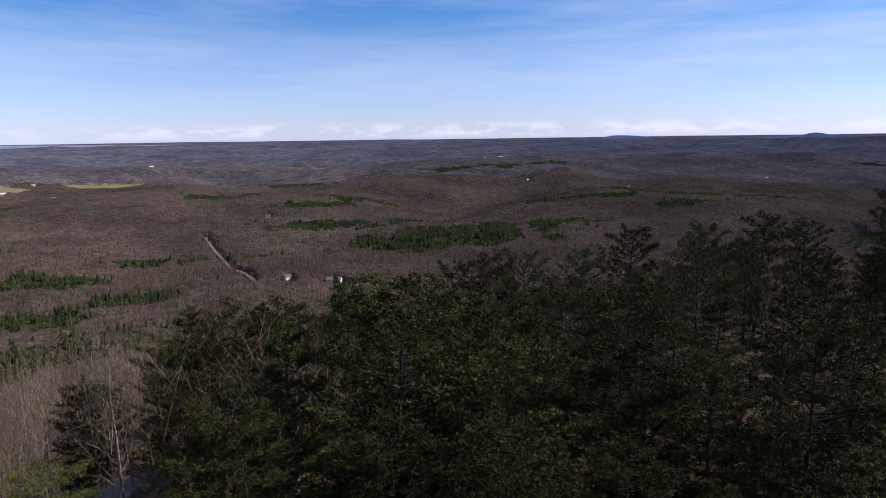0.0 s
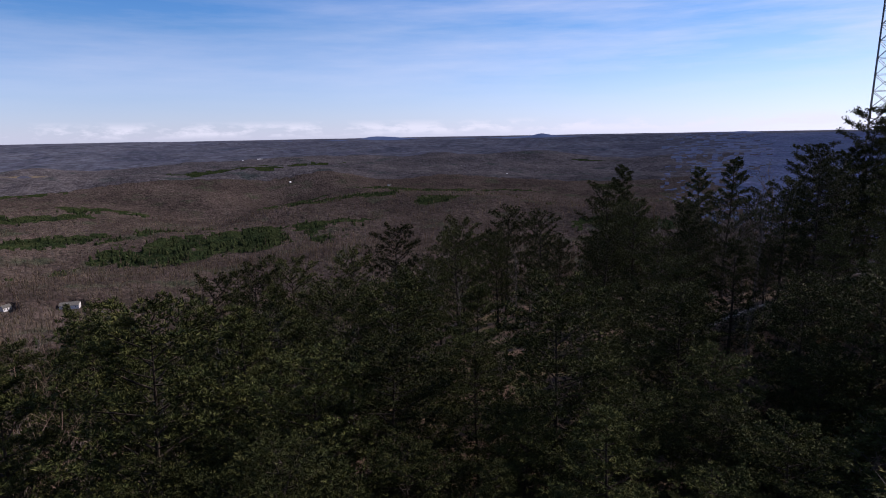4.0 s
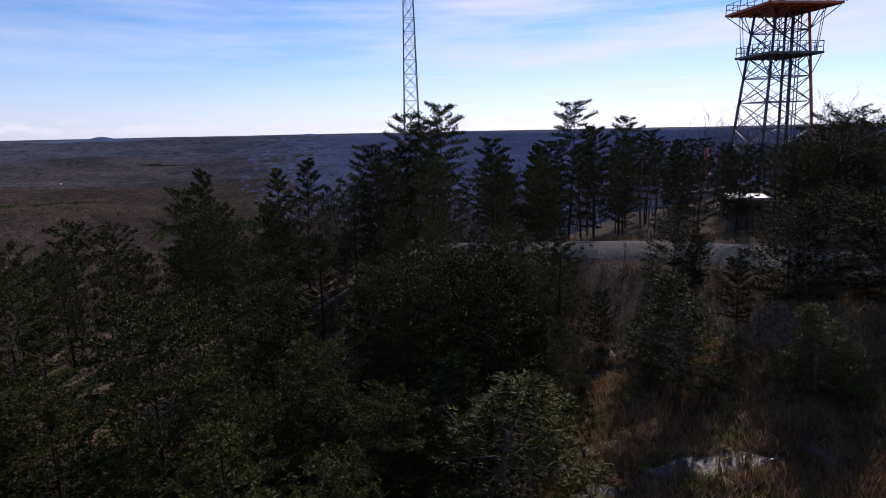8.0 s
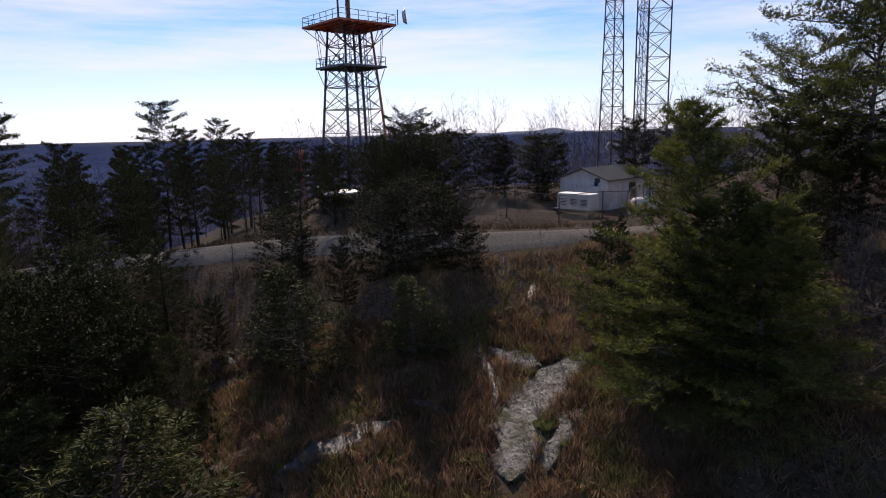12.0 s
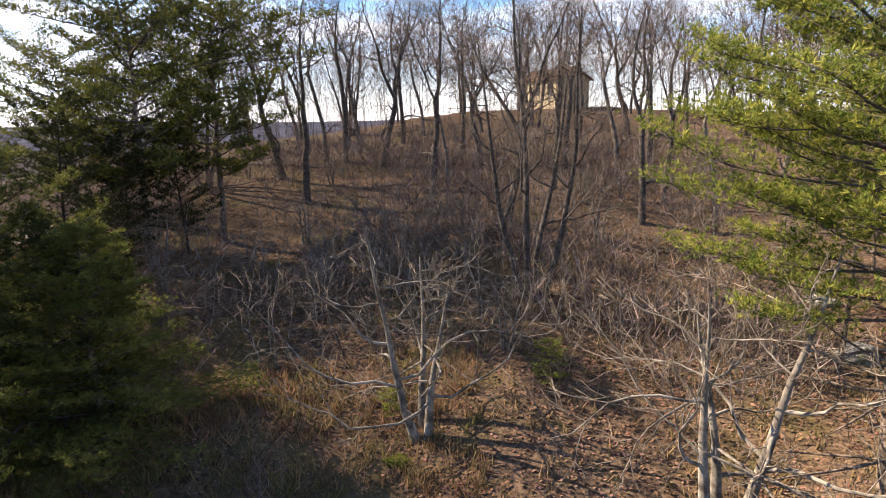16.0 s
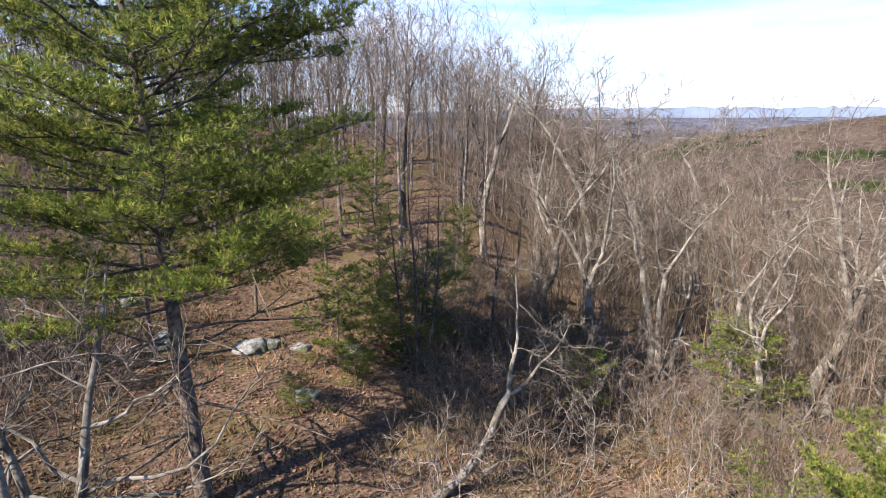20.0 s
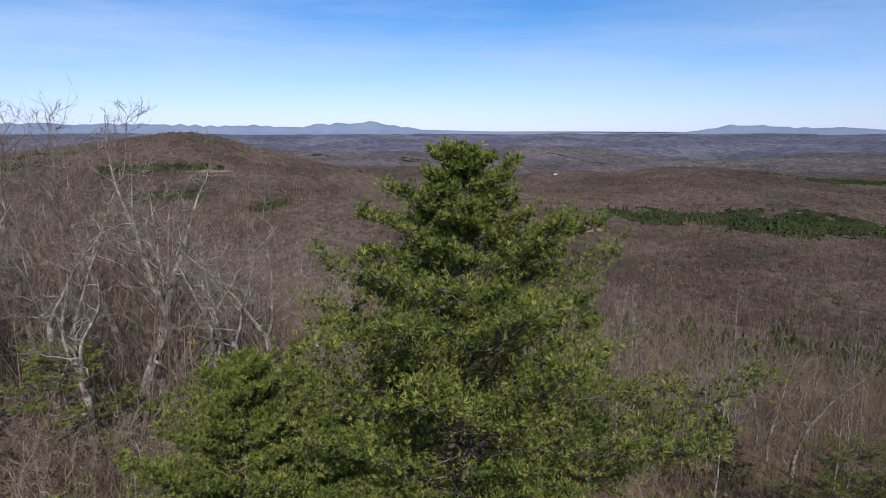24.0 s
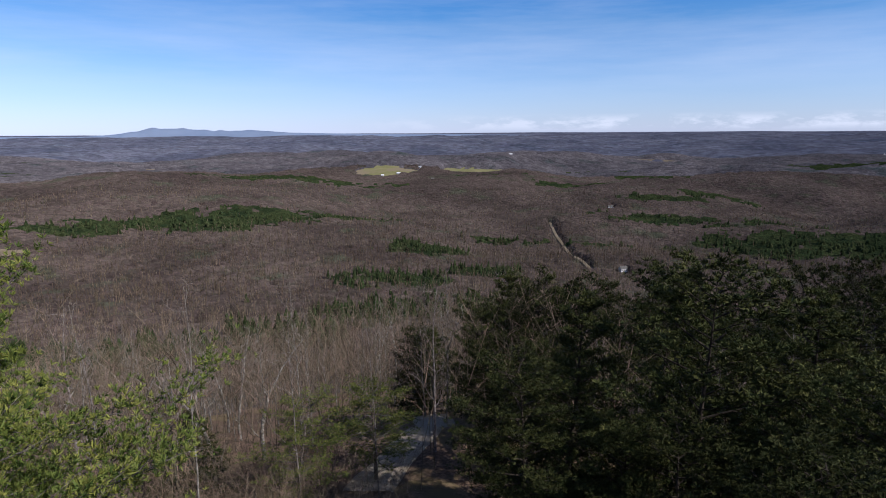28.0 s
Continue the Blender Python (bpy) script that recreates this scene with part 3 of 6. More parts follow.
def pine_meshes(seed, tall, clear, reach, limbs, twiglets, shoots, blades, length, width, needles, profile="cone", trunk_r=0.16, rise=0.5, limb_r=0.3, droop=0.0, ragged=0.35, dead=0):
    """Trunk, limbs and needle tufts of one pine; limbs carry flat sprays of side twigs with a tuft at the end of each shoot."""
    random.seed(seed)
    tr, br = Tubes(), Tubes()
    trunk = wander((0, 0, -0.4), (rnd(-0.05, 0.05), rnd(-0.05, 0.05), 1), tall * 0.98 + 0.4, 9, 0.035)
    tr.add(trunk, [trunk_r * (1 - 0.93 * k / 9) for k in range(10)], 8)
    cs, ws = [], []
    for i in range(limbs):
        f = clear + (1 - clear) * ((i + rnd(0, 0.9)) / limbs)
        k = min(f * 9, 8.99)
        p = trunk[int(k)].lerp(trunk[int(k) + 1], k % 1)
        up = (f - clear) / (1 - clear)
        if profile == "cone":
            shape = (1 - up) ** 0.75 * (0.75 + 0.25 * min(1, up * 6)) + 0.06
        elif profile == "broad":
            shape = min(0.66, (1 - up) ** 0.85) * 1.35 * (0.72 + 0.28 * math.sin(i * 1.7)) + 0.05
        elif profile == "flat":
            shape = 0.35 + 0.65 * math.sin(min(1, up * 1.15 + 0.1) * math.pi * 0.62)
        else:
            shape = math.sqrt(max(0.05, 1 - (up * 1.7 - 0.75) ** 2 * 0.9)) * 0.95
        ln = reach * shape * rnd(1 - ragged, 1.12)
        a = i * 2.39996 + rnd(-0.5, 0.5)
        tilt = rnd(-0.12, 0.25) + rise * up - droop * (1 - up)
        limb = wander(p, (math.cos(a), math.sin(a), tilt), ln, 6, 0.12, 0.045)
        thick = max(0.010, trunk_r * limb_r) * (0.55 + ln / reach * 0.55)
        br.add(limb, [max(0.006, thick * (1 - 0.86 * q / 6)) for q in range(7)], 4)
        n = max(3, int(twiglets * (0.25 + 0.75 * ln / reach)))
        for j in range(n):
            q = min((0.18 + 0.82 * ((j + rnd(0.1, 1.0)) / n) ** 0.75) * 6, 5.99)
            s = limb[int(q)].lerp(limb[int(q) + 1], q % 1)
            d = (limb[int(q) + 1] - limb[int(q)]).normalized()
            flat = Vector((-d.y, d.x, 0)).normalized() * (1 if j % 2 else -1)
            d = (d * rnd(0.35, 0.9) + flat * rnd(0.4, 1.0) + Vector((0, 0, rnd(0.0, 0.5)))).normalized()
            tl = min(1.7, (0.22 + 0.25 * ln * (1.05 - 0.6 * q / 6)) * rnd(0.6, 1.2))
            e = s + d * tl
            br.spike(s, e, 0.010 + 0.003 * tall / 10)
            for m in range(shoots):
                g = s.lerp(e, min(1.05, (m + rnd(0.35, 1.0)) / shoots))
                w = (d * 0.6 + Vector((random.gauss(0, 0.55), random.gauss(0, 0.55), random.gauss(0.55, 0.35)))).normalized()
                side = Vector((random.gauss(0, 1), random.gauss(0, 1), random.gauss(0.25, 0.6))) * tl * 0.2
                cs.append(g + side + w * rnd(0.02, 0.5) * length)
                ws.append(w)
        e = limb[-1]
        for m in range(3):
            w = ((limb[-1] - limb[-2]).normalized() + Vector((rnd(-0.5, 0.5), rnd(-0.5, 0.5), rnd(0.1, 0.7)))).normalized()
            cs.append(e + w * rnd(0, 0.6) * length)
            ws.append(w)
    for m in range(10):
        cs.append(trunk[-1] + Vector((rnd(-0.1, 0.1), rnd(-0.1, 0.1), rnd(-0.9, 0.05))))
        ws.append((rnd(-0.6, 0.6), rnd(-0.6, 0.6), 1))
    for i in range(dead):
        k = rnd(0.35, 1) * clear * 9
        p = trunk[int(k)].lerp(trunk[int(k) + 1], k % 1)
        a = rnd(0, 6.283)
        limb = wander(p, (math.cos(a), math.sin(a), rnd(-0.2, 0.3)), reach * rnd(0.25, 0.7), 4, 0.2)
        tr.add(limb, [trunk_r * 0.2 * (1 - 0.8 * q / 4) for q in range(5)], 4)
        for j in range(5):
            q = min(rnd(1, 4), 3.99)
            s = limb[int(q)].lerp(limb[int(q) + 1], q % 1)
            tr.spike(s, s + around((limb[int(q) + 1] - limb[int(q)]).normalized(), 0.8) * rnd(0.2, 0.7), 0.012)
    for g in cs:
        g.z = max(g.z, 0.12)
    # pines with shaded needles get the bark darkened the same way
    return tr.mesh("trunk", M["limb_shaded" if needles is M["needles_shaded"] else "pine_bark"]), br.mesh("branchwork", M["limb_shaded" if needles is M["needles_shaded"] else "dark_bark"]), tuft_mesh("needles", cs, ws, blades, length, width, needles)


def bare_meshes(seed, tall, spread, limbs, subs, twigs, trunk_r, bark, stems=1, lean=0.0, wiggle=0.1, first=0.3, twig_r=0.008, fork=0.0, leaders=2, upswept=0.5):
    """A leafless tree: trunk, forked leaders and limbs as tapered crooked tubes, and a haze of fine twigs."""
    random.seed(seed)
    tr, tw = Tubes(), Tubes()
    for s in range(stems):
        a = 6.283 * s / stems + rnd(0, 1)
        off = 0.22 if stems > 1 else 0.05
        ahead = Vector((math.cos(a) * off + lean, math.sin(a) * off, 1))
        hs = tall * (1 if s == 0 else rnd(0.7, 0.95))
        run = hs * (fork if fork else 1.0)
        foot = (math.cos(a) * 0.1 * (stems - 1), math.sin(a) * 0.1 * (stems - 1), -0.4)
        trunk = wander(foot, ahead, run + 0.4, 10, wiggle * 0.45, 0.10)
        end = 0.62 if fork else 0.1
        rs = [trunk_r * (1 - (1 - end) * (k / 10) ** 0.9) for k in range(11)]
        rs[0] *= 1.4
        tr.add(trunk, rs, 8)
        axes = [(trunk, rs, first, limbs if not fork else max(1, limbs // 5))]
        if fork:
            b0 = rnd(0, 6.283)
            for q in range(leaders):
                b = b0 + 6.283 * q / leaders + rnd(-0.4, 0.4)
                t = rnd(0.18, 0.5)
                r0 = rs[-1] * (0.92 if q == 0 else rnd(0.6, 0.8))
                arm = wander(trunk[-1], (math.cos(b) * t, math.sin(b) * t, 1), (hs - run) * rnd(0.8, 1.05), 9, wiggle * 0.75, 0.11)
                ra = [r0 * (1 - 0.9 * (k / 9) ** 0.85) for k in range(10)]
                tr.add(arm, ra, 7)
                axes.append((arm, ra, 0.12, limbs))
        for axis, ra, f0, count in axes:
            top = len(axis) - 1
            for i in range(count):
                f = f0 + (1 - f0) * (i + rnd(0, 0.8)) / count
                k = min(f * top, top - 0.01)
                p = axis[int(k)].lerp(axis[int(k) + 1], k % 1)
                b = i * 2.4 + rnd(-0.6, 0.6) + s
                up = (f - f0) / (1 - f0)
                ln = spread * (1.05 - 0.62 * up) * rnd(0.55, 1.15)
                limb = wander(p, (math.cos(b), math.sin(b), rnd(0.15, 1.1) * 2 * upswept), ln, 7, wiggle * 2.0, 0.10 * upswept)
                r0 = max(0.016, ra[int(k)] * rnd(0.32, 0.58))
                tr.add(limb, [r0 * (1 - 0.86 * q / 7) for q in range(8)], 5)
                for j in range(subs):
                    q = min((0.15 + 0.85 * (j + rnd(0, 1)) / subs) * 7, 6.99)
                    st = limb[int(q)].lerp(limb[int(q) + 1], q % 1)
                    d = around((limb[int(q) + 1] - limb[int(q)]).normalized(), rnd(0.4, 1.0), 0.2)
                    sl = ln * rnd(0.2, 0.5)
                    sub = wander(st, d, sl, 3, wiggle * 2.4, 0.08)
                    tw.add(sub, [max(twig_r * 1.3, r0 * 0.34) * (1 - 0.75 * g / 3) for g in range(4)], 3)
                    for _ in range(twigs):
                        g = min(rnd(0.2, 1) * 3, 2.99)
                        s2 = sub[int(g)].lerp(sub[int(g) + 1], g % 1)
                        d2 = around((sub[int(g) + 1] - sub[int(g)]).normalized(), rnd(0.3, 0.9), 0.18)
                        tl = sl * rnd(0.3, 0.75)
                        tw.spike(s2, s2 + d2 * tl, twig_r)
                        tw.spike(s2 + d2 * tl * 0.45, s2 + (d2 * 0.8 + around(d2, 0.7) * 0.4) * tl, twig_r * 0.7)
    return tr.mesh("trunk", bark), tw.mesh("crown", M["twig"] if bark is not M["pale_bark"] else M["pale_twig"])


M["pale_twig"] = surf("pale twigs", (0.135, 0.112, 0.090), (0.30, 0.255, 0.205), 2.0, 0.9, random_by="island", spread=0.25)

# ---- ground: one sheet to the horizon ----
def build_ground():
    n = 330
    rr = np.concatenate([np.arange(1.0, 62, 0.7), np.geomspace(62, 4950, 96)])
    a = np.linspace(0, 2 * math.pi, n, endpoint=False)
    x, y = np.outer(rr, np.sin(a)), np.outer(rr, np.cos(a))
    z = ground_z(x, y)
    v = np.stack([x, y, z], -1).reshape(-1, 3)
    v = np.vstack([v, [[0, 0, float(ground_z(0.5, 0.5))]]])
    i, j = np.meshgrid(np.arange(len(rr) - 1), np.arange(n), indexing="ij")
    k = (j + 1) % n
    p, q, s, t = i * n + j, i * n + k, (i + 1) * n + k, (i + 1) * n + j
    f = np.concatenate([np.stack([p, t, s], -1).reshape(-1, 3), np.stack([p, s, q], -1).reshape(-1, 3)])
    rad = np.concatenate([np.broadcast_to(rr[:-1, None], p.shape).ravel()] * 2)
    # past 2600 m the ground takes the colour with haze in it
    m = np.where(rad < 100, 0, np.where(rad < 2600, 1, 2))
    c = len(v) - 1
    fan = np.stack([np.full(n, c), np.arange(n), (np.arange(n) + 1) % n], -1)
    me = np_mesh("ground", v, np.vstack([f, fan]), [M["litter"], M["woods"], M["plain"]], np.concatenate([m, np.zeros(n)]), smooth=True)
    return tagged(new("ground", me), "leaf-strewn hilltop falling to a wooded winter plain", "ground", kind="structure")


build_ground()


def ribbon(name, line, width, mat, lift, label, category, kind="structure", steps=6):
    """A strip that lies on the ground along a line of (bearing, range)."""
    pts = []
    for (b0, r0), (b1, r1) in zip(line, line[1:]):
        for s in range(steps):
            f = s / steps
            b, r = radians(b0 + (b1 - b0) * f), r0 + (r1 - r0) * f
            pts.append((r * math.sin(b), r * math.cos(b)))
    b, r = radians(line[-1][0]), line[-1][1]
    pts.append((r * math.sin(b), r * math.cos(b)))
    pts = np.array(pts)
    d = np.gradient(pts, axis=0)
    d /= np.linalg.norm(d, axis=1)[:, None]
    side = np.stack([d[:, 1], -d[:, 0]], 1)
    cols = np.linspace(-0.5, 0.5, 7)
    wob = 1 + 0.22 * (vnoise(pts[:, 0], pts[:, 1], max(3, width), 9) - 0.5)
    v = []
    for c in cols:
        q = pts + side * (c * width * wob)[:, None]
        z = ground_z(q[:, 0], q[:, 1]) + lift - (0.25 + lift if abs(c) == 0.5 else 0)
        v.append(np.column_stack([q, z]))
    v = np.stack(v, 1)
    n, k = v.shape[:2]
    i, j = np.meshgrid(np.arange(n - 1), np.arange(k - 1), indexing="ij")
    p = i * k + j
    f = np.stack([p, p + 1, p + k + 1, p + k], -1).reshape(-1, 4)
    me = np_mesh(name, v.reshape(-1, 3), f, mat, smooth=True)
    return tagged(new(name, me), label, category, kind=kind)


ribbon("road", ROAD, 3.3, M["gravel"], 0.07, "pale gravel track along the hilltop", "road", steps=10)
ribbon("path", TRAIL, 2.4, M["dirt"], 0.05, "worn dirt path climbing the hill", "path", steps=10)
ribbon("clearing", CLEARING, 3.4, M["gravel"], 0.10, "gravel pull-off below the slope", "road", steps=8)


# ---- distance: hills on the horizon, haze put into their blue ----
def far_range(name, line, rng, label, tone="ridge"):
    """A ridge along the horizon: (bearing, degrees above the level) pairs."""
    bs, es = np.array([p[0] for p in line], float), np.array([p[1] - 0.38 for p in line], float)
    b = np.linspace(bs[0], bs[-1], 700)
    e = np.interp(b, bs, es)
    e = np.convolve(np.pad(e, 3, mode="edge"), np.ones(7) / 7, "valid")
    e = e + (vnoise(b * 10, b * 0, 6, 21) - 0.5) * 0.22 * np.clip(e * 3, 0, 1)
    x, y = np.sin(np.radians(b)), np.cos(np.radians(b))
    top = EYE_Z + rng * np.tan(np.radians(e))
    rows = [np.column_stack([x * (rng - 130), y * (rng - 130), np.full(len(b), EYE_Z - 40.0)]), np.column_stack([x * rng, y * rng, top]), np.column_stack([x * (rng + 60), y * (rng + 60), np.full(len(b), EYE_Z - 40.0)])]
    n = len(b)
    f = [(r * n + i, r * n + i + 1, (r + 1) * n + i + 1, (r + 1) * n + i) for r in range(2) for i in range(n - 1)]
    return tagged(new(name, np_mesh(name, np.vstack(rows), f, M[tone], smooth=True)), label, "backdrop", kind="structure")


far_range("backdrop_plain_east", [(-16, -0.45), (-6, -0.1), (4, 0.05), (9, 0.1), (14, 0.12), (15.6, 0.42), (17, 0.38), (20, 0.12), (28, 0.12), (30.3, 0.2), (31.2, 0.48), (32.5, 0.2), (36, 0.1), (46, 0.1), (48.2, 0.35), (50, 0.1), (70, 0.1), (90, 0.15)], 4600, "low haze-blue hills on the far horizon", "ridge_dark_haze")
far_range("backdrop_peak_south", [(90, 0.1), (99, 0.12), (101, 0.22), (102.8, 0.34), (104.5, 0.32), (105.6, 0.42), (106.6, 0.62), (107.6, 0.42), (109, 0.22), (114, 0.12), (122, 0.12), (135, 0.1)], 4600, "haze-blue conical peak beyond the towers", "ridge")
far_range("backdrop_mountains", [(190, -0.4), (205, 0.3), (212, 0.5), (226, 0.8), (232, 0.9), (240, 1.0), (247, 0.8), (252, 0.9), (257, 0.75), (260, 0.85), (263.5, 0.6), (268, 1.0), (271.5, 1.15), (273, 0.85), (276, 0.45), (282, 0.3), (290, 0.2), (298, 0.15), (300.5, 0.35), (302.8, 0.85), (304, 0.8), (307, 0.65), (311, 0.65), (314, 0.4), (318, 0.3), (326, 0.2), (334, 0.1), (346, -0.1), (356, -0.45)], 4600, "long haze-blue mountain range on the far horizon")


# ---- the woods of the country round ----
def in_view(x, y):
    h, r = np.degrees(np.arctan2(x, y)) % 360, np.hypot(x, y)
    return (h > 198) | (h < 62) | ((h < 122) & (r > 480))


FIELDS = [(322.8, 1890, 100, 70, "f"), (331.3, 1960, 115, 45, "f"), (347.2, 2750, 150, 40, "b"), (257.5, 1180, 60, 20, "b"), (248.5, 980, 34, 16, "f"), (289.5, 900, 60, 26, "b"), (357, 3000, 90, 30, "b"), (301, 2500, 120, 30, "b"), (318, 2400, 160, 30, "b")]
CUT = [(338.2, 1160), (338.9, 1000), (340.2, 860), (341.2, 770), (342.0, 700)]
HOUSES = [(349.3, 690, 17), (343.7, 1350, 11), (331.2, 1800, 12), (324, 1850, 11), (326, 1950, 10), (345, 705, 9), (328.5, 2150, 12), (334.5, 2250, 12), (322.5, 1830, 9), (301, 2300, 12), (336, 1900, 9), (20, 2400, 14), (24, 2500, 16), (31, 2000, 10), (12.6, 2450, 12), (341, 2050, 10), (355, 1550, 9), (288.5, 1750, 11), (293.5, 2300, 12), (296, 2150, 10), (305, 2400, 12), (308, 1900, 9), (315.5, 2050, 10), (317, 2600, 14), (327.2, 1760, 9), (333, 1700, 9), (347, 2400, 12), (8, 1900, 11), (17, 1750, 10), (28, 2150, 12)]
CLEAR = [(b, r - w, w * 0.9, w * 1.8) for b, r, w in HOUSES] + [(349.3, 660, 16, 42), (345, 690, 9, 26), (343.7, 1330, 12, 40)]
PATCHES = [(305.5, 1040, 215, 85), (297, 1000, 90, 70), (314, 1560, 260, 55), (340, 1650, 120, 60), (349, 1180, 150, 60), (356, 1000, 150, 90), (3, 1050, 200, 100), (322, 560, 60, 60), (326, 800, 60, 50), (2, 2100, 260, 80), (12, 1400, 150, 60), (8, 2500, 240, 70), (353, 1500, 120, 50), (22, 1600, 240, 60), (331, 640, 45, 45)]


random.seed(40)
for _ in range(60):
    PATCHES.append((random.uniform(230, 420), random.uniform(900, 2950), random.uniform(40, 170), random.uniform(14, 40)))


def turned(x, y, b, r):
    s, c = math.sin(radians(b)), math.cos(radians(b))
    return (x - r * s) * c - (y - r * c) * s, (x - r * s) * s + (y - r * c) * c


def on_field(x, y):
    hit = np.zeros(len(x), bool)
    for b, r, w, d, _ in FIELDS:
        u, v = turned(x, y, b, r)
        hit |= (u / w) ** 2 + (v / d) ** 2 < 1.0
    for b, r, w, d in CLEAR:
        u, v = turned(x, y, b, r)
        hit |= (u / w) ** 2 + (v / d) ** 2 < 1.0
    pts = [(r * math.sin(radians(b)), r * math.cos(radians(b))) for b, r in CUT]
    for (x0, y0), (x1, y1) in zip(pts, pts[1:]):
        f = np.clip(((x - x0) * (x1 - x0) + (y - y0) * (y1 - y0)) / ((x1 - x0) ** 2 + (y1 - y0) ** 2), 0, 1)
        hit |= np.hypot(x - x0 - f * (x1 - x0), y - y0 - f * (y1 - y0)) < 7
    return hit


def pine_share(x, y):
    s = (np.clip((vnoise(x, y, 130, 31) - 0.7) * 3.0, 0, 0.5) + 0.004) * (np.hypot(x, y) < 480)
    for b, r, w, d in PATCHES:
        u, v = turned(x, y, b, r)
        s = np.maximum(s, 0.92 * np.clip(1.7 * (1 - (u / w) ** 2 - (v / d) ** 2) + (vnoise(x, y, 46, 8) - 0.5) * 2.6 + (vnoise(x, y, 17, 9) - 0.5) * 1.6, 0, 1))
    return s


def scatter(r0, r1, area):
    count = int(math.pi * (r1 * r1 - r0 * r0) / area)
    r = np.sqrt(RNG.uniform(r0 * r0, r1 * r1, count))
    a = RNG.uniform(0, 2 * math.pi, count)
    x, y = r * np.sin(a), r * np.cos(a)
    keep = in_view(x, y) & ~on_field(x, y)
    return x[keep], y[keep]


def bare_stuff(x, y, tall, spread, width, n2, n3=0, n4=0, bend=0.07, stem=1.6, lift=0.12):
    """Leafless crowns: a stem, n2 limbs on it, n3 twigs on each limb, n4 on each twig; all thin tapered blades."""
    keep = ~on_road(x, y)
    x, y = x[keep], y[keep]
    n = len(x)
    foot = np.column_stack([x, y, ground_z(x, y) - 0.3])
    h = tall * RNG.uniform(0.6, 1.2, n)
    lean = RNG.normal(0, bend, (n, 3))
    lean[:, 2] = 1
    starts, ways, lens, wid = [foot], [lean], [h], [np.full(n, width * stem)]
    for level_of, (m, f0, f1, turn) in enumerate(((n2, 0.22, 0.97, 0.75), (n3, 0.25, 1.0, 0.6), (n4, 0.25, 1.0, 0.6))):
        if not m:
            break
        p, d, ln = (np.repeat(q[-1], m, 0) for q in (starts, ways, lens))
        f = RNG.uniform(f0, f1, (len(p), 1))
        off = RNG.normal(0, 1, d.shape)
        if level_of == 0:
            off[:, 2] = RNG.uniform(-0.1, 0.5, len(p))
        way = d * (1 - turn * 0.62) + off * turn * 0.62
        way[:, 2] += lift
        way /= np.linalg.norm(way, axis=1)[:, None]
        starts.append(p + d * ln[:, None] * f)
        ways.append(way)
        if level_of == 0:
            lens.append(spread * (ln / tall) * (1.25 - 0.7 * f[:, 0]) * RNG.uniform(0.6, 1.2, len(p)))
        else:
            lens.append(ln * RNG.uniform(0.3, 0.6, len(p)))
        wid.append(np.full(len(p), width * (0.85, 0.6, 0.5)[level_of]))
    p, d, ln, w = (np.concatenate(q) for q in (starts, ways, lens, wid))
    s = np.cross(d, RNG.normal(0, 1, d.shape))
    s /= np.linalg.norm(s, axis=1)[:, None] + 1e-9
    s *= w[:, None]
    v = np.stack([p - s, p + s, p + d * ln[:, None]], 1).reshape(-1, 3)
    return v, np.arange(len(p))[:, None] * 3 + [0, 1, 2]


def cone_stuff(x, y, tall, wide, tiers=3, sides=6):
    n = len(x)
    z = ground_z(x, y)
    h = tall * RNG.uniform(0.6, 1.2, n)
    w = wide * RNG.uniform(0.7, 1.25, n)
    vs, fs, base = [], [], 0
    for t in range(tiers):
        lo, hi = t / tiers * 0.85 + 0.08, min(1.0, (t + 1.7) / tiers)
        a = np.linspace(0, 2 * math.pi, sides, endpoint=False)[None] + RNG.uniform(0, 1, (n, 1))
        rr = (w * (1 - 0.26 * t))[:, None] * RNG.uniform(0.55, 1.15, (n, sides))
        ring = np.stack([x[:, None] + rr * np.cos(a), y[:, None] + rr * np.sin(a), (z + h * lo)[:, None] + RNG.uniform(-0.12, 0.12, (n, sides)) * h[:, None]], -1)
        tip = np.stack([x + RNG.normal(0, 0.3, n), y + RNG.normal(0, 0.3, n), z + h * hi], -1)[:, None]
        v = np.concatenate([ring, tip], 1).reshape(-1, 3)
        k = base + np.arange(n)[:, None] * (sides + 1)
        for s in range(sides):
            fs.append(np.concatenate([k + s, k + (s + 1) % sides, k + sides], 1))
        vs.append(v)
        base += len(v)
    return np.vstack(vs), np.vstack(fs)


def woods(name, r0, r1, area, tall, spread, width, counts, label):
    x, y = scatter(r0, r1, area)
    share = pine_share(x, y)
    pines = (RNG.uniform(0, 1, len(x)) < share) & (np.hypot(x, y) > 260)
    v, f = bare_stuff(x[~pines], y[~pines], tall, spread, width, *counts, lift=0.75)
    tagged(new(name, np_mesh(name, v, f, M["far_twig"])), label, "woods", kind="stuff")
    if not pines.any():
        return
    v, f = cone_stuff(x[pines], y[pines], tall * 0.9, min(spread, 6.5) * 0.9, 4 if r1 < 1200 else 3)
    tagged(new(name + "_pines", np_mesh(name + "_pines", v, f, M["far_pine"])), "dark green pine stands among the bare woods", "woods", kind="stuff")


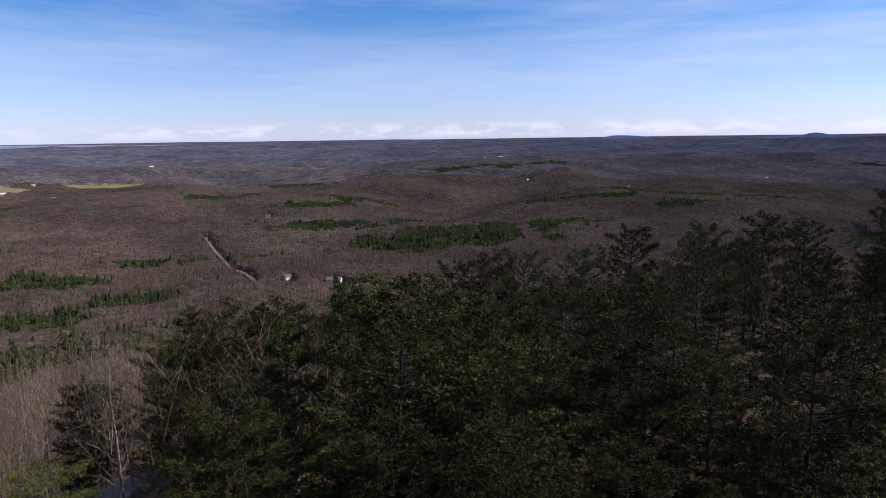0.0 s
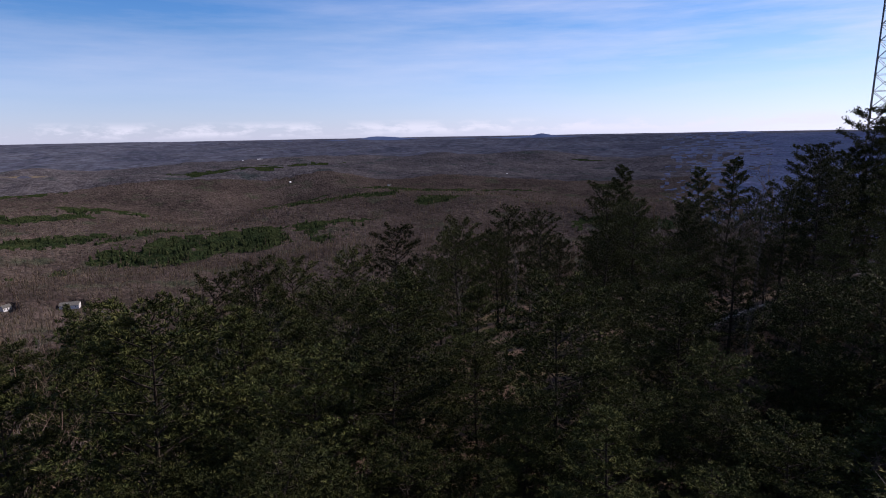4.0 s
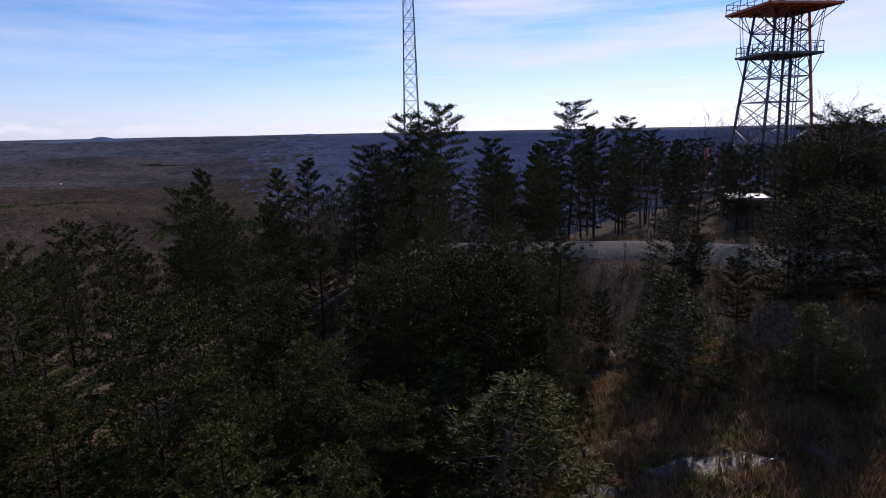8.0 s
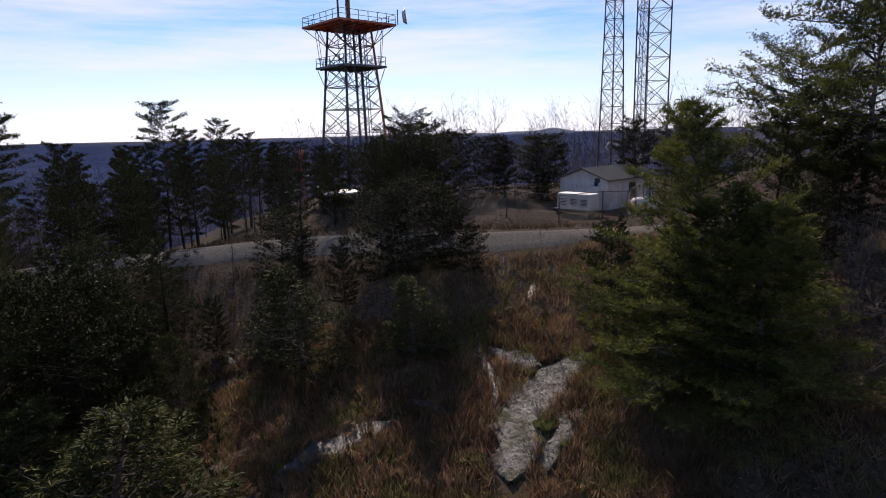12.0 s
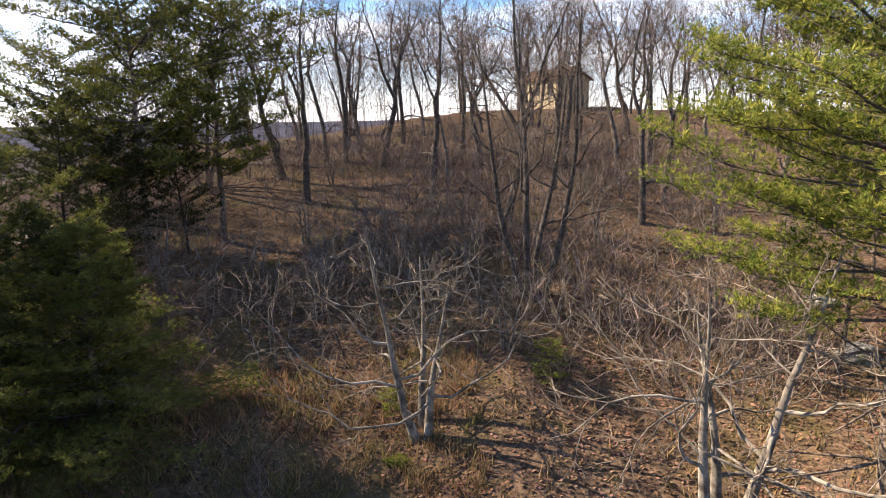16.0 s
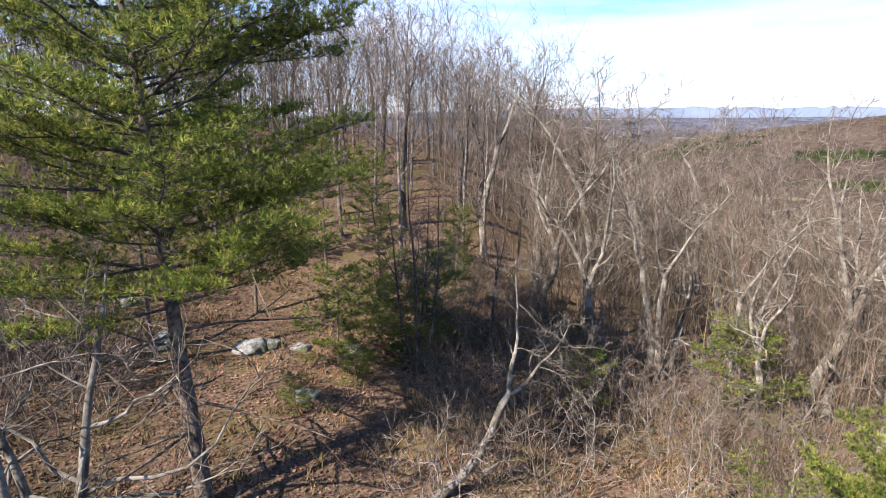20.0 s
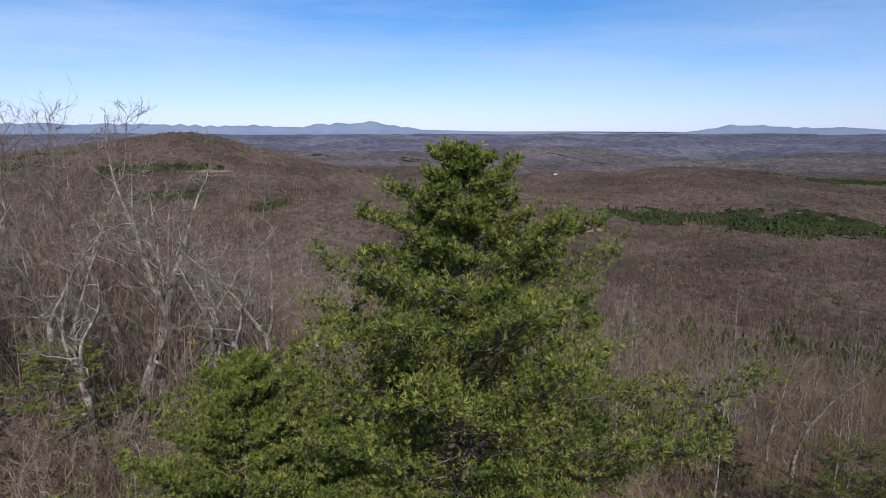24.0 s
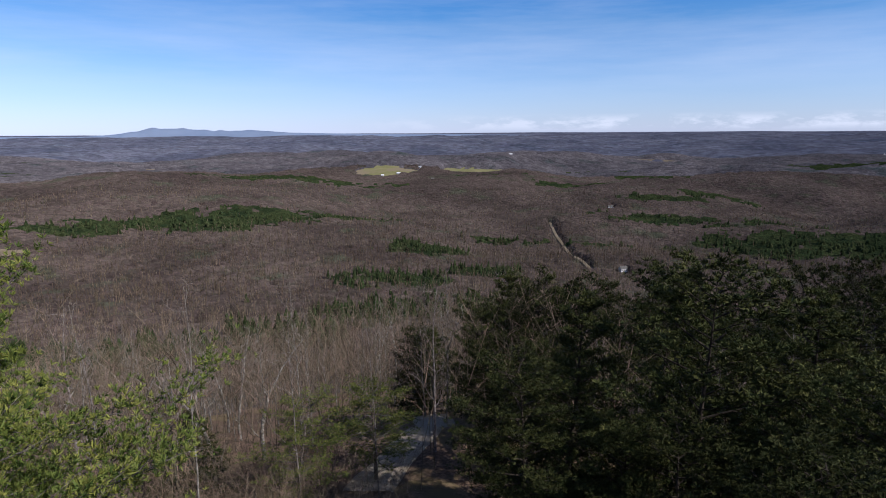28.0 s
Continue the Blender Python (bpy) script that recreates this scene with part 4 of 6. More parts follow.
woods("slope_woods", 75, 200, 17, 12, 3.6, 0.05, (8, 3), "grey-brown leafless trees on the slope below")
woods("valley_woods", 200, 480, 44, 13, 4.6, 0.12, (6, 3), "grey-brown leafless trees in the valley")
def canopy(name, r0, r1, rows, cols, tall, lump, mats, label):
    """The closed crowns of far woods as one uneven sheet over the ground, torn open at the fields."""
    rr = np.geomspace(r0, r1, rows)
    a = np.radians(np.linspace(-164, 122, cols))
    x, y = np.outer(rr, np.sin(a)), np.outer(rr, np.cos(a))
    gap = rr[:, None] * 5.0 / cols
    x = x + RNG.normal(0, 0.15, x.shape) * gap
    y = y + RNG.normal(0, 0.15, x.shape) * gap
    xf, yf = x.ravel(), y.ravel()
    up = tall * (0.35 + 0.62 * vnoise(xf, yf, lump, 41) + 0.3 * vnoise(xf, yf, lump * 0.5, 43) + 0.25 * vnoise(xf, yf, lump * 6, 44))
    up = np.where(on_field(xf, yf), -0.6, up)
    rim = np.repeat(np.minimum(np.arange(rows) / 3, 1.0), cols)
    z = ground_z(xf, yf) + up * rim - 1.0 * (rim < 0.05)
    i, j = np.meshgrid(np.arange(rows - 1), np.arange(cols - 1), indexing="ij")
    p = (i * cols + j).ravel()
    f = np.stack([p, p + 1, p + cols + 1, p + cols], -1)
    kind = (pine_share(xf[p], yf[p]) > RNG.uniform(0.25, 0.75, len(p))).astype(int)
    bearing, rng = np.degrees(np.arctan2(xf[p], yf[p])) % 360, np.hypot(xf[p], yf[p])
    # bluer faces towards the sun: haze coloured in by bearing and range
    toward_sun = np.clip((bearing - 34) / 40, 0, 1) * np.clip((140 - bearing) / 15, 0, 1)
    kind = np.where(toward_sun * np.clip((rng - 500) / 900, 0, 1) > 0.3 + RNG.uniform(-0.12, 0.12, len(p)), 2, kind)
    me = np_mesh(name, np.column_stack([xf, yf, z]), f, mats + [M["canopy_sun_haze"]], kind, smooth=True)
    tagged(new(name, me), label, "woods", kind="stuff")


# low dark sheet: shade under the paler trees above is in its colour
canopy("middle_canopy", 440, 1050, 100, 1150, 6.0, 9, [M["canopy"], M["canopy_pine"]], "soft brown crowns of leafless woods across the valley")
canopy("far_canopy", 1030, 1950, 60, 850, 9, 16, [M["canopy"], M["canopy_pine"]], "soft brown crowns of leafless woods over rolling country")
# these two sheets carry distance haze in their base colours
canopy("plain_canopy", 1900, 3050, 36, 700, 11, 40, [M["canopy_far_haze"], M["canopy_pine"]], "haze-tinted brown woods on the far plain")
canopy("horizon_canopy", 3000, 4560, 30, 600, 10, 90, [M["canopy_rim_haze"], M["canopy_rim_haze"]], "haze-blue woods towards the horizon")
woods("middle_woods", 480, 900, 52, 15.0, 5.0, 0.24, (7,), "brown leafless trees rising from the valley woods")
woods("far_woods", 900, 1500, 160, 16, 5.5, 0.42, (4,), "brown leafless trees over rolling country")


def thicket(name, b0, b1, r0, r1, count, tall, spread, width, counts, label, bend=0.1, stem=1.2, mat="near_twig"):
    b, r = np.radians(RNG.uniform(b0, b1, count)), np.sqrt(RNG.uniform(r0 * r0, r1 * r1, count))
    x, y = r * np.sin(b), r * np.cos(b)
    if tall < 4:
        h = np.degrees(b) % 360
        keep = (vnoise(x, y, 5.0, 51) > 0.44) & ~((h > 189) & (h < 216) & (r < 31)) & ~((h > 140) & (h < 216) & (r < 20.5))
        x, y = x[keep], y[keep]
    v, f = bare_stuff(x, y, tall, spread, width, *counts, bend=bend, stem=stem)
    tagged(new(name, np_mesh(name, v, f, M[mat])), label, "thicket", kind="stuff")


thicket("hill_thicket", 194, 234, 36, 100, 720, 14.5, 4.6, 0.020, (11, 4, 1), "dense purple-brown leafless saplings on the ridge")
thicket("crest_thicket", 128, 200, 50, 110, 850, 12.5, 4.8, 0.022, (11, 4, 1), "leafless saplings along the crest")
thicket("ridge_end_thicket", 226, 262, 30, 70, 650, 11.5, 4.4, 0.018, (11, 4, 1), "leafless trees thinning out below the ridge")
thicket("slope_thicket", 226, 345, 27, 80, 1900, 8.5, 4.0, 0.018, (9, 4, 1), "leafless saplings crowding the slope", mat="slope_twig")
thicket("tower_thicket", 40, 124, 52, 105, 1000, 7.4, 3.4, 0.020, (10, 4, 1), "leafless trees behind the towers")
thicket("west_brush", 200, 320, 15, 36, 4200, 2.4, 1.7, 0.010, (7, 4), "tangled brown leafless brush on the west slope", 0.5, 1.0, "slope_twig")
thicket("brush", 45, 235, 17, 50, 1500, 1.7, 1.3, 0.013, (6, 3), "tangled leafless undergrowth", 0.5, 1.0)
thicket("hillside_brush", 126, 200, 19, 52, 2500, 2.4, 1.8, 0.019, (6, 3), "dense purple-brown leafless undergrowth on the hillside", 0.5, 1.0, "brush_twig")


def field(b, r, w, d, look_like):
    n, k = 40, 6
    vs, fs = [], []
    for i in range(k + 1):
        for j in range(n):
            a = 2 * math.pi * j / n
            f = i / k * (1 + 0.16 * math.sin(3 * a + b) + 0.1 * math.sin(7 * a))
            u, v = math.cos(a) * w * f, math.sin(a) * d * f
            s, c = math.sin(radians(b)), math.cos(radians(b))
            x, y = r * s + u * c + v * s, r * c - u * s + v * c
            vs.append((x, y, float(ground_z(x, y)) + 1.2))
    for i in range(k):
        for j in range(n):
            fs.append((i * n + j, i * n + (j + 1) % n, (i + 1) * n + (j + 1) % n, (i + 1) * n + j))
    me = np_mesh("field", vs, fs, M["field" if look_like == "f" else "stubble"], smooth=True)
    tagged(new("field", me), "pale green winter pasture among woods" if look_like == "f" else "pale straw-coloured cleared field", "field", kind="structure")


for item in FIELDS:
    field(*item)
ribbon("valley_road", CUT, 7, M["stubble"], 1.6, "pale strip cleared through the far woods", "road", steps=8)


# ---- trees ----
def thing(name, label, category, group=""):
    ob = new(name)
    ob.empty_display_size = 0.3
    return tagged(ob, label, category, group)


def prototype(name, label, category, group, meshes, names):
    root = thing(name, label, category, group)
    for me, nm in zip(meshes, names):
        part(nm, me, root)
    return root


GREEN, DARK = M["needles"], M["needles_dark"]
P3, B2 = ("trunk", "branchwork", "crown"), ("trunk", "crown")
# kind: (prototype, nominal height)
PROTO = {}


def define(key, tall, name, label, category, group, meshes, names):
    PROTO[key] = [prototype(name, label, category, group, meshes, names), tall, False]


# DEEP has shade put into its colour, MID and GREEN sunlight
DEEP, MID = M["needles_shaded"], M["needles_half_lit"]
HILL = "hilltop pines"
define("pine_a", 11, "pine_tree", "pine with an irregular crown in shaded dark green", "pine tree", HILL, pine_meshes(1, 11, 0.18, 3.3, 62, 14, 8, 11, 0.165, 0.021, DEEP, "round", 0.13, ragged=0.45), P3)
define("pine_b", 11, "pine_tree", "pine with a ragged conical crown in shaded dark green", "pine tree", HILL, pine_meshes(2, 11, 0.10, 3.2, 62, 14, 8, 11, 0.165, 0.021, DEEP, "cone", 0.13, ragged=0.45), P3)
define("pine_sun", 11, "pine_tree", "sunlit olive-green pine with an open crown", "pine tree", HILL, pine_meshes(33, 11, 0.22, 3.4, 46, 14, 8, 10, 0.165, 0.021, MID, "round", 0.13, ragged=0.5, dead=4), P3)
define("pine_far", 11, "pine_tree", "pine among others on the slope in shaded dark green", "pine tree", HILL, pine_meshes(9, 11, 0.2, 3.2, 54, 10, 8, 9, 0.20, 0.028, DEEP, "round", ragged=0.45, dead=4), P3)
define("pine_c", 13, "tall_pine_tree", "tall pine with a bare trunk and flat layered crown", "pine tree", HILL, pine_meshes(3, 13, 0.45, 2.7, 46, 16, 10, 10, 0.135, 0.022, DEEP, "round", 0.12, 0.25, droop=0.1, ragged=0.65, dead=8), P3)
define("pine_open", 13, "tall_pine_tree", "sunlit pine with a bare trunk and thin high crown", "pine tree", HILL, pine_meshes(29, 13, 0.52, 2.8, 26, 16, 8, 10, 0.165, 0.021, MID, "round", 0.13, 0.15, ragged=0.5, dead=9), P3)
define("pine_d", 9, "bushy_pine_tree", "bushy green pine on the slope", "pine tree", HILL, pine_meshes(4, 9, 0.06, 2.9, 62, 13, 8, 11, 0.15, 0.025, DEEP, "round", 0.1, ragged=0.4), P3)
define("cedar", 5, "cedar_tree", "dense dark green young cedar", "cedar tree", "young evergreens", pine_meshes(5, 5, 0.03, 2.0, 70, 12, 5, 8, 0.13, 0.020, DARK, "round", 0.08, ragged=0.25), P3)
define("young", 5, "young_pine", "young bushy pine by the rocks", "pine tree", "young evergreens", pine_meshes(6, 5, 0.03, 1.7, 66, 12, 4, 9, 0.14, 0.018, M["needles_young"], "cone", 0.08, ragged=0.4), P3)
define("bank", 11, "dense_pine_tree", "dense dark green conical pine beside the track", "pine tree", "", pine_meshes(10, 11, 0.04, 4.4, 100, 24, 8, 8, 0.17, 0.018, MID, "cone", 0.16, ragged=0.4), P3)
define("flat", 12, "spreading_pine_tree", "spreading flat-topped pine with layered dark limbs", "pine tree", "", pine_meshes(21, 12, 0.30, 5.6, 64, 28, 9, 8, 0.16, 0.026, MID, "flat", 0.2, 0.22, ragged=0.55, dead=8), P3)
define("big", 17.5, "large_pine_tree", "large spreading pine with sunlit yellow-green needles", "pine tree", "", pine_meshes(7, 17.5, 0.34, 6.3, 130, 32, 12, 8, 0.155, 0.021, GREEN, "round", 0.25, 0.15, 0.22, ragged=0.5, dead=18), P3)
define("near", 14, "large_pine_tree", "broad conical pine with bright yellow-green needles", "pine tree", "", pine_meshes(8, 14, 0.04, 8.4, 200, 36, 10, 9, 0.15, 0.026, GREEN, "broad", 0.14, 0.22, 0.2, ragged=0.25), P3)
define("yellow", 4, "young_pine", "young yellow-green pine in the undergrowth", "pine tree", "young evergreens", pine_meshes(23, 4, 0.1, 1.5, 34, 12, 5, 9, 0.11, 0.018, GREEN, "round", 0.05, ragged=0.5), P3)
HARD = "bare hardwoods"
define("bare_a", 12, "bare_tree", "leafless grey hardwood with a fine twig crown", "tree", HARD, bare_meshes(11, 12, 3.6, 8, 6, 4, 0.19, M["bark"], wiggle=0.2, first=0.3, fork=0.4, leaders=2), B2)
define("bare_b", 12, "bare_tree", "leafless slender hardwood with upswept limbs", "tree", HARD, bare_meshes(12, 12, 3.2, 13, 6, 4, 0.11, M["bark"], wiggle=0.15, first=0.28, upswept=0.7), B2)
define("bare_c", 13, "bare_tree", "dark leafless oak with crooked limbs", "tree", HARD, bare_meshes(13, 13, 4.0, 9, 7, 4, 0.22, M["dark_bark"], wiggle=0.26, first=0.3, fork=0.42, leaders=2), B2)
define("oak_a", 12, "bare_tree", "old leafless oak with a dense twig crown", "tree", HARD, bare_meshes(31, 12, 4.2, 10, 8, 5, 0.24, M["dark_bark"], wiggle=0.28, first=0.25, fork=0.36, leaders=3), B2)
define("oak_b", 12, "bare_tree", "leafless hardwood with crooked spreading limbs", "tree", HARD, bare_meshes(32, 12, 4.0, 10, 8, 5, 0.17, M["bark"], wiggle=0.26, first=0.3, fork=0.5, leaders=2), B2)
define("clump", 14, "bare_tree", "leafless oak with several crooked trunks from one base", "tree", HARD, bare_meshes(41, 14, 3.8, 11, 8, 5, 0.17, M["dark_bark"], stems=4, wiggle=0.2, first=0.3), B2)
define("pale", 11, "pale_bare_tree", "leafless tree with pale lichened trunk and limbs", "tree", HARD, bare_meshes(14, 11, 3.0, 8, 7, 4, 0.15, M["pale_bark"], wiggle=0.24, first=0.25, fork=0.5, leaders=2, upswept=0.65), B2)
define("pale_pole", 11, "pale_bare_sapling", "thin pale leafless young tree", "tree", HARD, bare_meshes(44, 11, 1.9, 10, 4, 3, 0.05, M["pale_bark"], wiggle=0.14, first=0.35, upswept=0.8), B2)
define("snag", 11, "pale_bare_tree", "crooked pale leafless tree with broken limbs", "tree", HARD, bare_meshes(52, 11, 2.8, 9, 5, 3, 0.2, M["pale_bark"], wiggle=0.36, first=0.3, fork=0.35, leaders=3, upswept=0.6), B2)
define("pole", 12, "bare_sapling", "thin straight leafless young tree", "tree", HARD, bare_meshes(15, 12, 2.2, 9, 4, 3, 0.045, M["bark"], wiggle=0.09, first=0.3, upswept=0.8), B2)
define("shrub", 3, "bare_shrub", "tangled leafless grey-brown shrub", "shrub", "bare shrubs", bare_meshes(16, 3, 1.6, 3, 4, 3, 0.02, M["bark"], stems=6, wiggle=0.24, first=0.2, twig_r=0.006), B2)
define("thorn", 3, "bare_shrub", "grey leafless shrub with arching stems", "shrub", "bare shrubs", bare_meshes(36, 3, 2.4, 4, 5, 3, 0.028, M["bark"], stems=4, wiggle=0.28, first=0.2, twig_r=0.009, upswept=0.3), B2)
define("bush", 3, "bare_shrub", "dense leafless brown bush", "shrub", "bare shrubs", bare_meshes(61, 3, 1.5, 4, 4, 3, 0.022, M["dark_bark"], stems=7, wiggle=0.3, first=0.15, twig_r=0.009, upswept=0.5), B2)
define("pale_thorn", 3, "bare_shrub", "pale leafless shrub with tangled branches", "shrub", "bare shrubs", bare_meshes(62, 3, 2.4, 5, 4, 3, 0.032, M["pale_bark"], stems=3, wiggle=0.32, first=0.2, twig_r=0.009, upswept=0.45), B2)
define("small", 6, "small_bare_tree", "small leafless tree with leaning grey stems and arching branches", "tree", "", bare_meshes(17, 6, 4.0, 9, 6, 3, 0.15, M["pale_bark"], stems=3, wiggle=0.22, first=0.25, twig_r=0.011, upswept=0.2), B2)


def plant(key, bearing, rng, top=None, tall=None, turn=None, wide=1.0, tilt=0.0):
    """Sets out a tree; top: the level of its tip, or tall: its height."""
    proto, nominal, used = PROTO[key]
    at = spot(bearing, rng)
    s = (top - at.z if top is not None else tall) / nominal
    a = random.uniform(0, 360) if turn is None else turn
    m = Matrix.Translation(at) @ Matrix.Rotation(radians(a), 4, "Z") @ Matrix.Rotation(radians(tilt), 4, "Y")
    if used:
        ob = copy_thing(proto, m)
    else:
        ob = proto
        PROTO[key][2] = True
        ob.matrix_basis = m
    ob.scale = (s * wide, s * wide, s)
    return ob


def level(rng, el):
    return EYE_Z + rng * math.tan(radians(el))


random.seed(5)
TAKEN = []


def grove(keys, b0, b1, r0, r1, gap, tall0, tall1, cap=None, wide=1.0):
    """Fills a sector with trees that keep their distance; cap: no tip stands above that angle."""
    tries = int(4 * abs(b1 - b0) / 57 * (r1 * r1 - r0 * r0) / 2 / (gap * gap))
    for _ in range(tries):
        b, r = random.uniform(b0, b1), math.sqrt(random.uniform(r0 * r0, r1 * r1))
        x, y = r * math.sin(radians(b)), r * math.cos(radians(b))
        if any((x - u) ** 2 + (y - v) ** 2 < gap * gap for u, v in TAKEN):
            continue
        t = random.uniform(tall0, tall1)
        if cap is not None:
            t = min(t, level(r, cap) - float(ground_z(x, y)))
            if t < 2.0:
                continue
        TAKEN.append((x, y))
        plant(random.choice(keys), b, r, tall=t, wide=wide)


def named(key, bearing, rng, el, wide=1.0, turn=None):
    """A tree whose tip stands at an angle above the eye's level."""
    TAKEN.append((rng * math.sin(radians(bearing)), rng * math.cos(radians(bearing))))
    return plant(key, bearing, rng, top=level(rng, el), wide=wide, turn=turn)


# pines on the north slope
for b, r, el in [(347, 38, -12.9), (338.7, 40, -13.7), (1.9, 52, -11.3), (357.4, 48, -11.8), (6.4, 55, -11.0), (11.4, 58, -10.7), (15.4, 66, -8.3), (22.6, 62, -7.8), (26.7, 66, -6.6), (30.2, 62, -7.2), (36.6, 66, -4.5), (330.9, 34, -16.2), (335.9, 30, -20.2), (330.5, 29, -20.5), (332.5, 26, -23.5), (334, 34, -17), (11.8, 24, -25.3), (352.1, 33, -16.3)]:
    named(random.choice(["pine_a", "pine_b", "pine_d"] if r < 45 else ["pine_far"]), b, r, el)
for b, r, el in [(38.1, 75, -2.4), (43.9, 70, -2.6), (46.4, 68, -1.7)]:
    named("pine_b", b, r, el)
for b, r, el in [(55.6, 55, 2.3), (59.5, 52, 3.2), (57.5, 56, 1.6), (64.3, 56, -0.1), (71.6, 51, 3.2), (76.3, 54, 1.6), (78.7, 54, 0.4), (74, 56, 0.8), (52, 58, -0.5)]:
    named("pine_c", b, r, el)
for b, r, el in [(93.2, 43, 1.6), (96.5, 45, -0.5), (90.5, 42, -1.0)]:
    named("pine_a", b, r, el, 1.4)
named("young", 63.5, 17.5, -22.5, 2.3)
named("young", 57, 20, -21, 1.8)
named("young", 71, 24.5, -17.5, 1.2)
for b, r, el in [(47.5, 25, -23.6), (36.4, 24, -24.5), (27.9, 27, -20.2), (56, 28, -19), (41, 30, -17.5)]:
    named("pine_d", b, r, el)
named("young", 82.6, 24.5, -12.3, 1.7)
named("young", 94.0, 24.5, -13.8, 1.6)
for b, r, el in [(81.3, 32, -7.2), (94.3, 31.5, -4.6), (91, 31, -6)]:
    named("cedar", b, r, el, 1.4)
for b, r, el in [(97.6, 32, -6.8), (99.6, 31.5, -9.3)]:
    named("cedar", b, r, el, 1.15)
for b, r, el in [(3, 36, -14.5), (358, 34, -16.2), (340.4, 30, -19), (325.1, 42, -18.2), (18, 42, -12.3), (21, 40, -13), (9, 30, -17), (14, 33, -15.5), (352, 29, -19), (28, 36, -14), (33, 31, -16.5), (345, 26, -22), (24, 27, -19.5), (48, 30, -14.5)]:
    named("bare_b", b, r, el, 1.2)
grove(["pine_sun", "pine_d", "pine_d", "pine_b", "pine_far"], -16, 3, 21, 42, 3.6, 8, 12, -13, 1.25)
grove(["pine_far", "pine_d", "pine_d", "pine_b"], -28, 50, 21, 42, 3.6, 8, 12, -13, 1.25)
grove(["pine_far", "pine_far", "bare_b"], -26, 50, 42, 78, 4.6, 8, 12, -9)
grove(["pine_far", "pine_far", "bare_b"], 34, 66, 44, 80, 4.2, 8, 12, -2.6)
grove(["pine_far"], 40, 86, 38.5, 56, 3.4, 6, 9, -2.0)
grove(["pine_a", "pine_c", "pine_b"], 47, 83, 44, 62, 3.0, 8, 12, -0.5)
grove(["pine_d", "pine_b", "pine_d"], 40, 71, 21, 33.2, 2.3, 4.5, 7.5, -8.5, 1.3)
grove(["pine_d", "pine_a", "pine_d"], -28, 14, 19, 30, 2.8, 5, 9, -19, 1.35)
grove(["pine_a", "pine_d", "pine_d"], 14, 42, 19, 30, 2.8, 5, 9, -19, 1.35)
grove(["pine_d", "pine_d", "pine_b"], -30, 56, 14, 23, 2.3, 4, 7, -24, 1.45)
grove(["bare_b", "pine_far", "pine_far", "pole"], 54, 93, 30.5, 33.6, 1.5, 3.0, 5.5, -7.0)
grove(["pole", "pine_far", "bare_b", "pine_far"], 48, 92, 39, 62, 2.9, 6, 9, -1.2)
grove(["cedar", "pine_d"], 72, 90, 27.5, 33, 2.4, 2.5, 4, -10.5)
grove(["pine_a", "bare_b", "bare_a"], 84, 108, 52, 66, 4.0, 5, 8, -1.0)
grove(["bare_b", "bare_a", "pole"], 96, 122, 62, 85, 6.5, 6, 9, 0.5)
grove(["shrub", "shrub", "pine_d"], 94, 108, 46, 60, 2.6, 1.5, 3.0, -3)
grove(["pine_d", "cedar", "shrub"], 109, 128, 24, 32, 3.0, 2, 4, -10)
grove(["bare_b", "pole", "bare_a"], 62, 100, 58, 80, 5.5, 7, 11, -0.2)

# low evergreen growth that closes the ground under the northern pines
def undergrowth(name, sectors, label):
    cs, ws = [], []
    for b0, b1, r0, r1, count, tall in sectors:
        b, r = np.radians(RNG.uniform(b0, b1, count)), np.sqrt(RNG.uniform(r0 * r0, r1 * r1, count))
        x, y = r * np.sin(b), r * np.cos(b)
        keep = (vnoise(x, y, 3.0, 61) > 0.3) & ~on_road(x, y)
        x, y = x[keep], y[keep]
        z = ground_z(x, y) + tall * vnoise(x, y, 2.2, 62) * RNG.uniform(0.25, 1.0, len(x))
        cs.append(np.column_stack([x, y, z]))
        ws.append(RNG.normal(0, 1, (len(x), 3)) + [0, 0, 1.0])
    # darkest needles here: shade between the pines is put into the colour
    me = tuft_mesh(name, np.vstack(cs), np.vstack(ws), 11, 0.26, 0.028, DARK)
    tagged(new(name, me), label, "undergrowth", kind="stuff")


undergrowth("evergreen_undergrowth", [(-30, 50, 13, 24, 6000, 3.0), (-28, 50, 24, 44, 5500, 3.4), (48, 74, 17, 34, 2600, 2.4)], "young pine growth darkened as shade under the northern pines")

# the pine by the track and the flat-topped one on the bank
named("bank", 122.6, 22, 2.2, 1.3, 30)
named("bank", 127.4, 21, -6.5, 1.5, 130)
named("bank", 118.2, 22.5, -9.0, 1.5, 250)
named("pine_d", 125.0, 21, -7.0, 1.1)
named("pine_d", 114.0, 25, -9.0, 1.0)
for b, r, el in [(132.5, 33, 11.5), (138.5, 36, 10.5), (128.0, 37, 5.5)]:
    named("flat", b, r, el, 1.0)
for b, r, el in [(126.5, 31, 2.0), (131, 32, -0.5), (135.5, 34, 0.5), (129, 27, -5)]:
    named("pine_a", b, r, el, 1.1)
for b, r, el, w in [(105.8, 56, -0.7, 2.0), (114.5, 55, 0.6, 1.4), (118, 58, -0.5, 1.6)]:
    named("pine_a", b, r, el, w)
for b, r, el, w in [(106.2, 54, -0.9, 1.3), (101.5, 55, -0.8, 1.2), (98.5, 52, -0.3, 1.4), (92.8, 48, 0.2, 1.3), (95.5, 50, 0.6, 1.2)]:
    named("cedar", b, r, el, w)

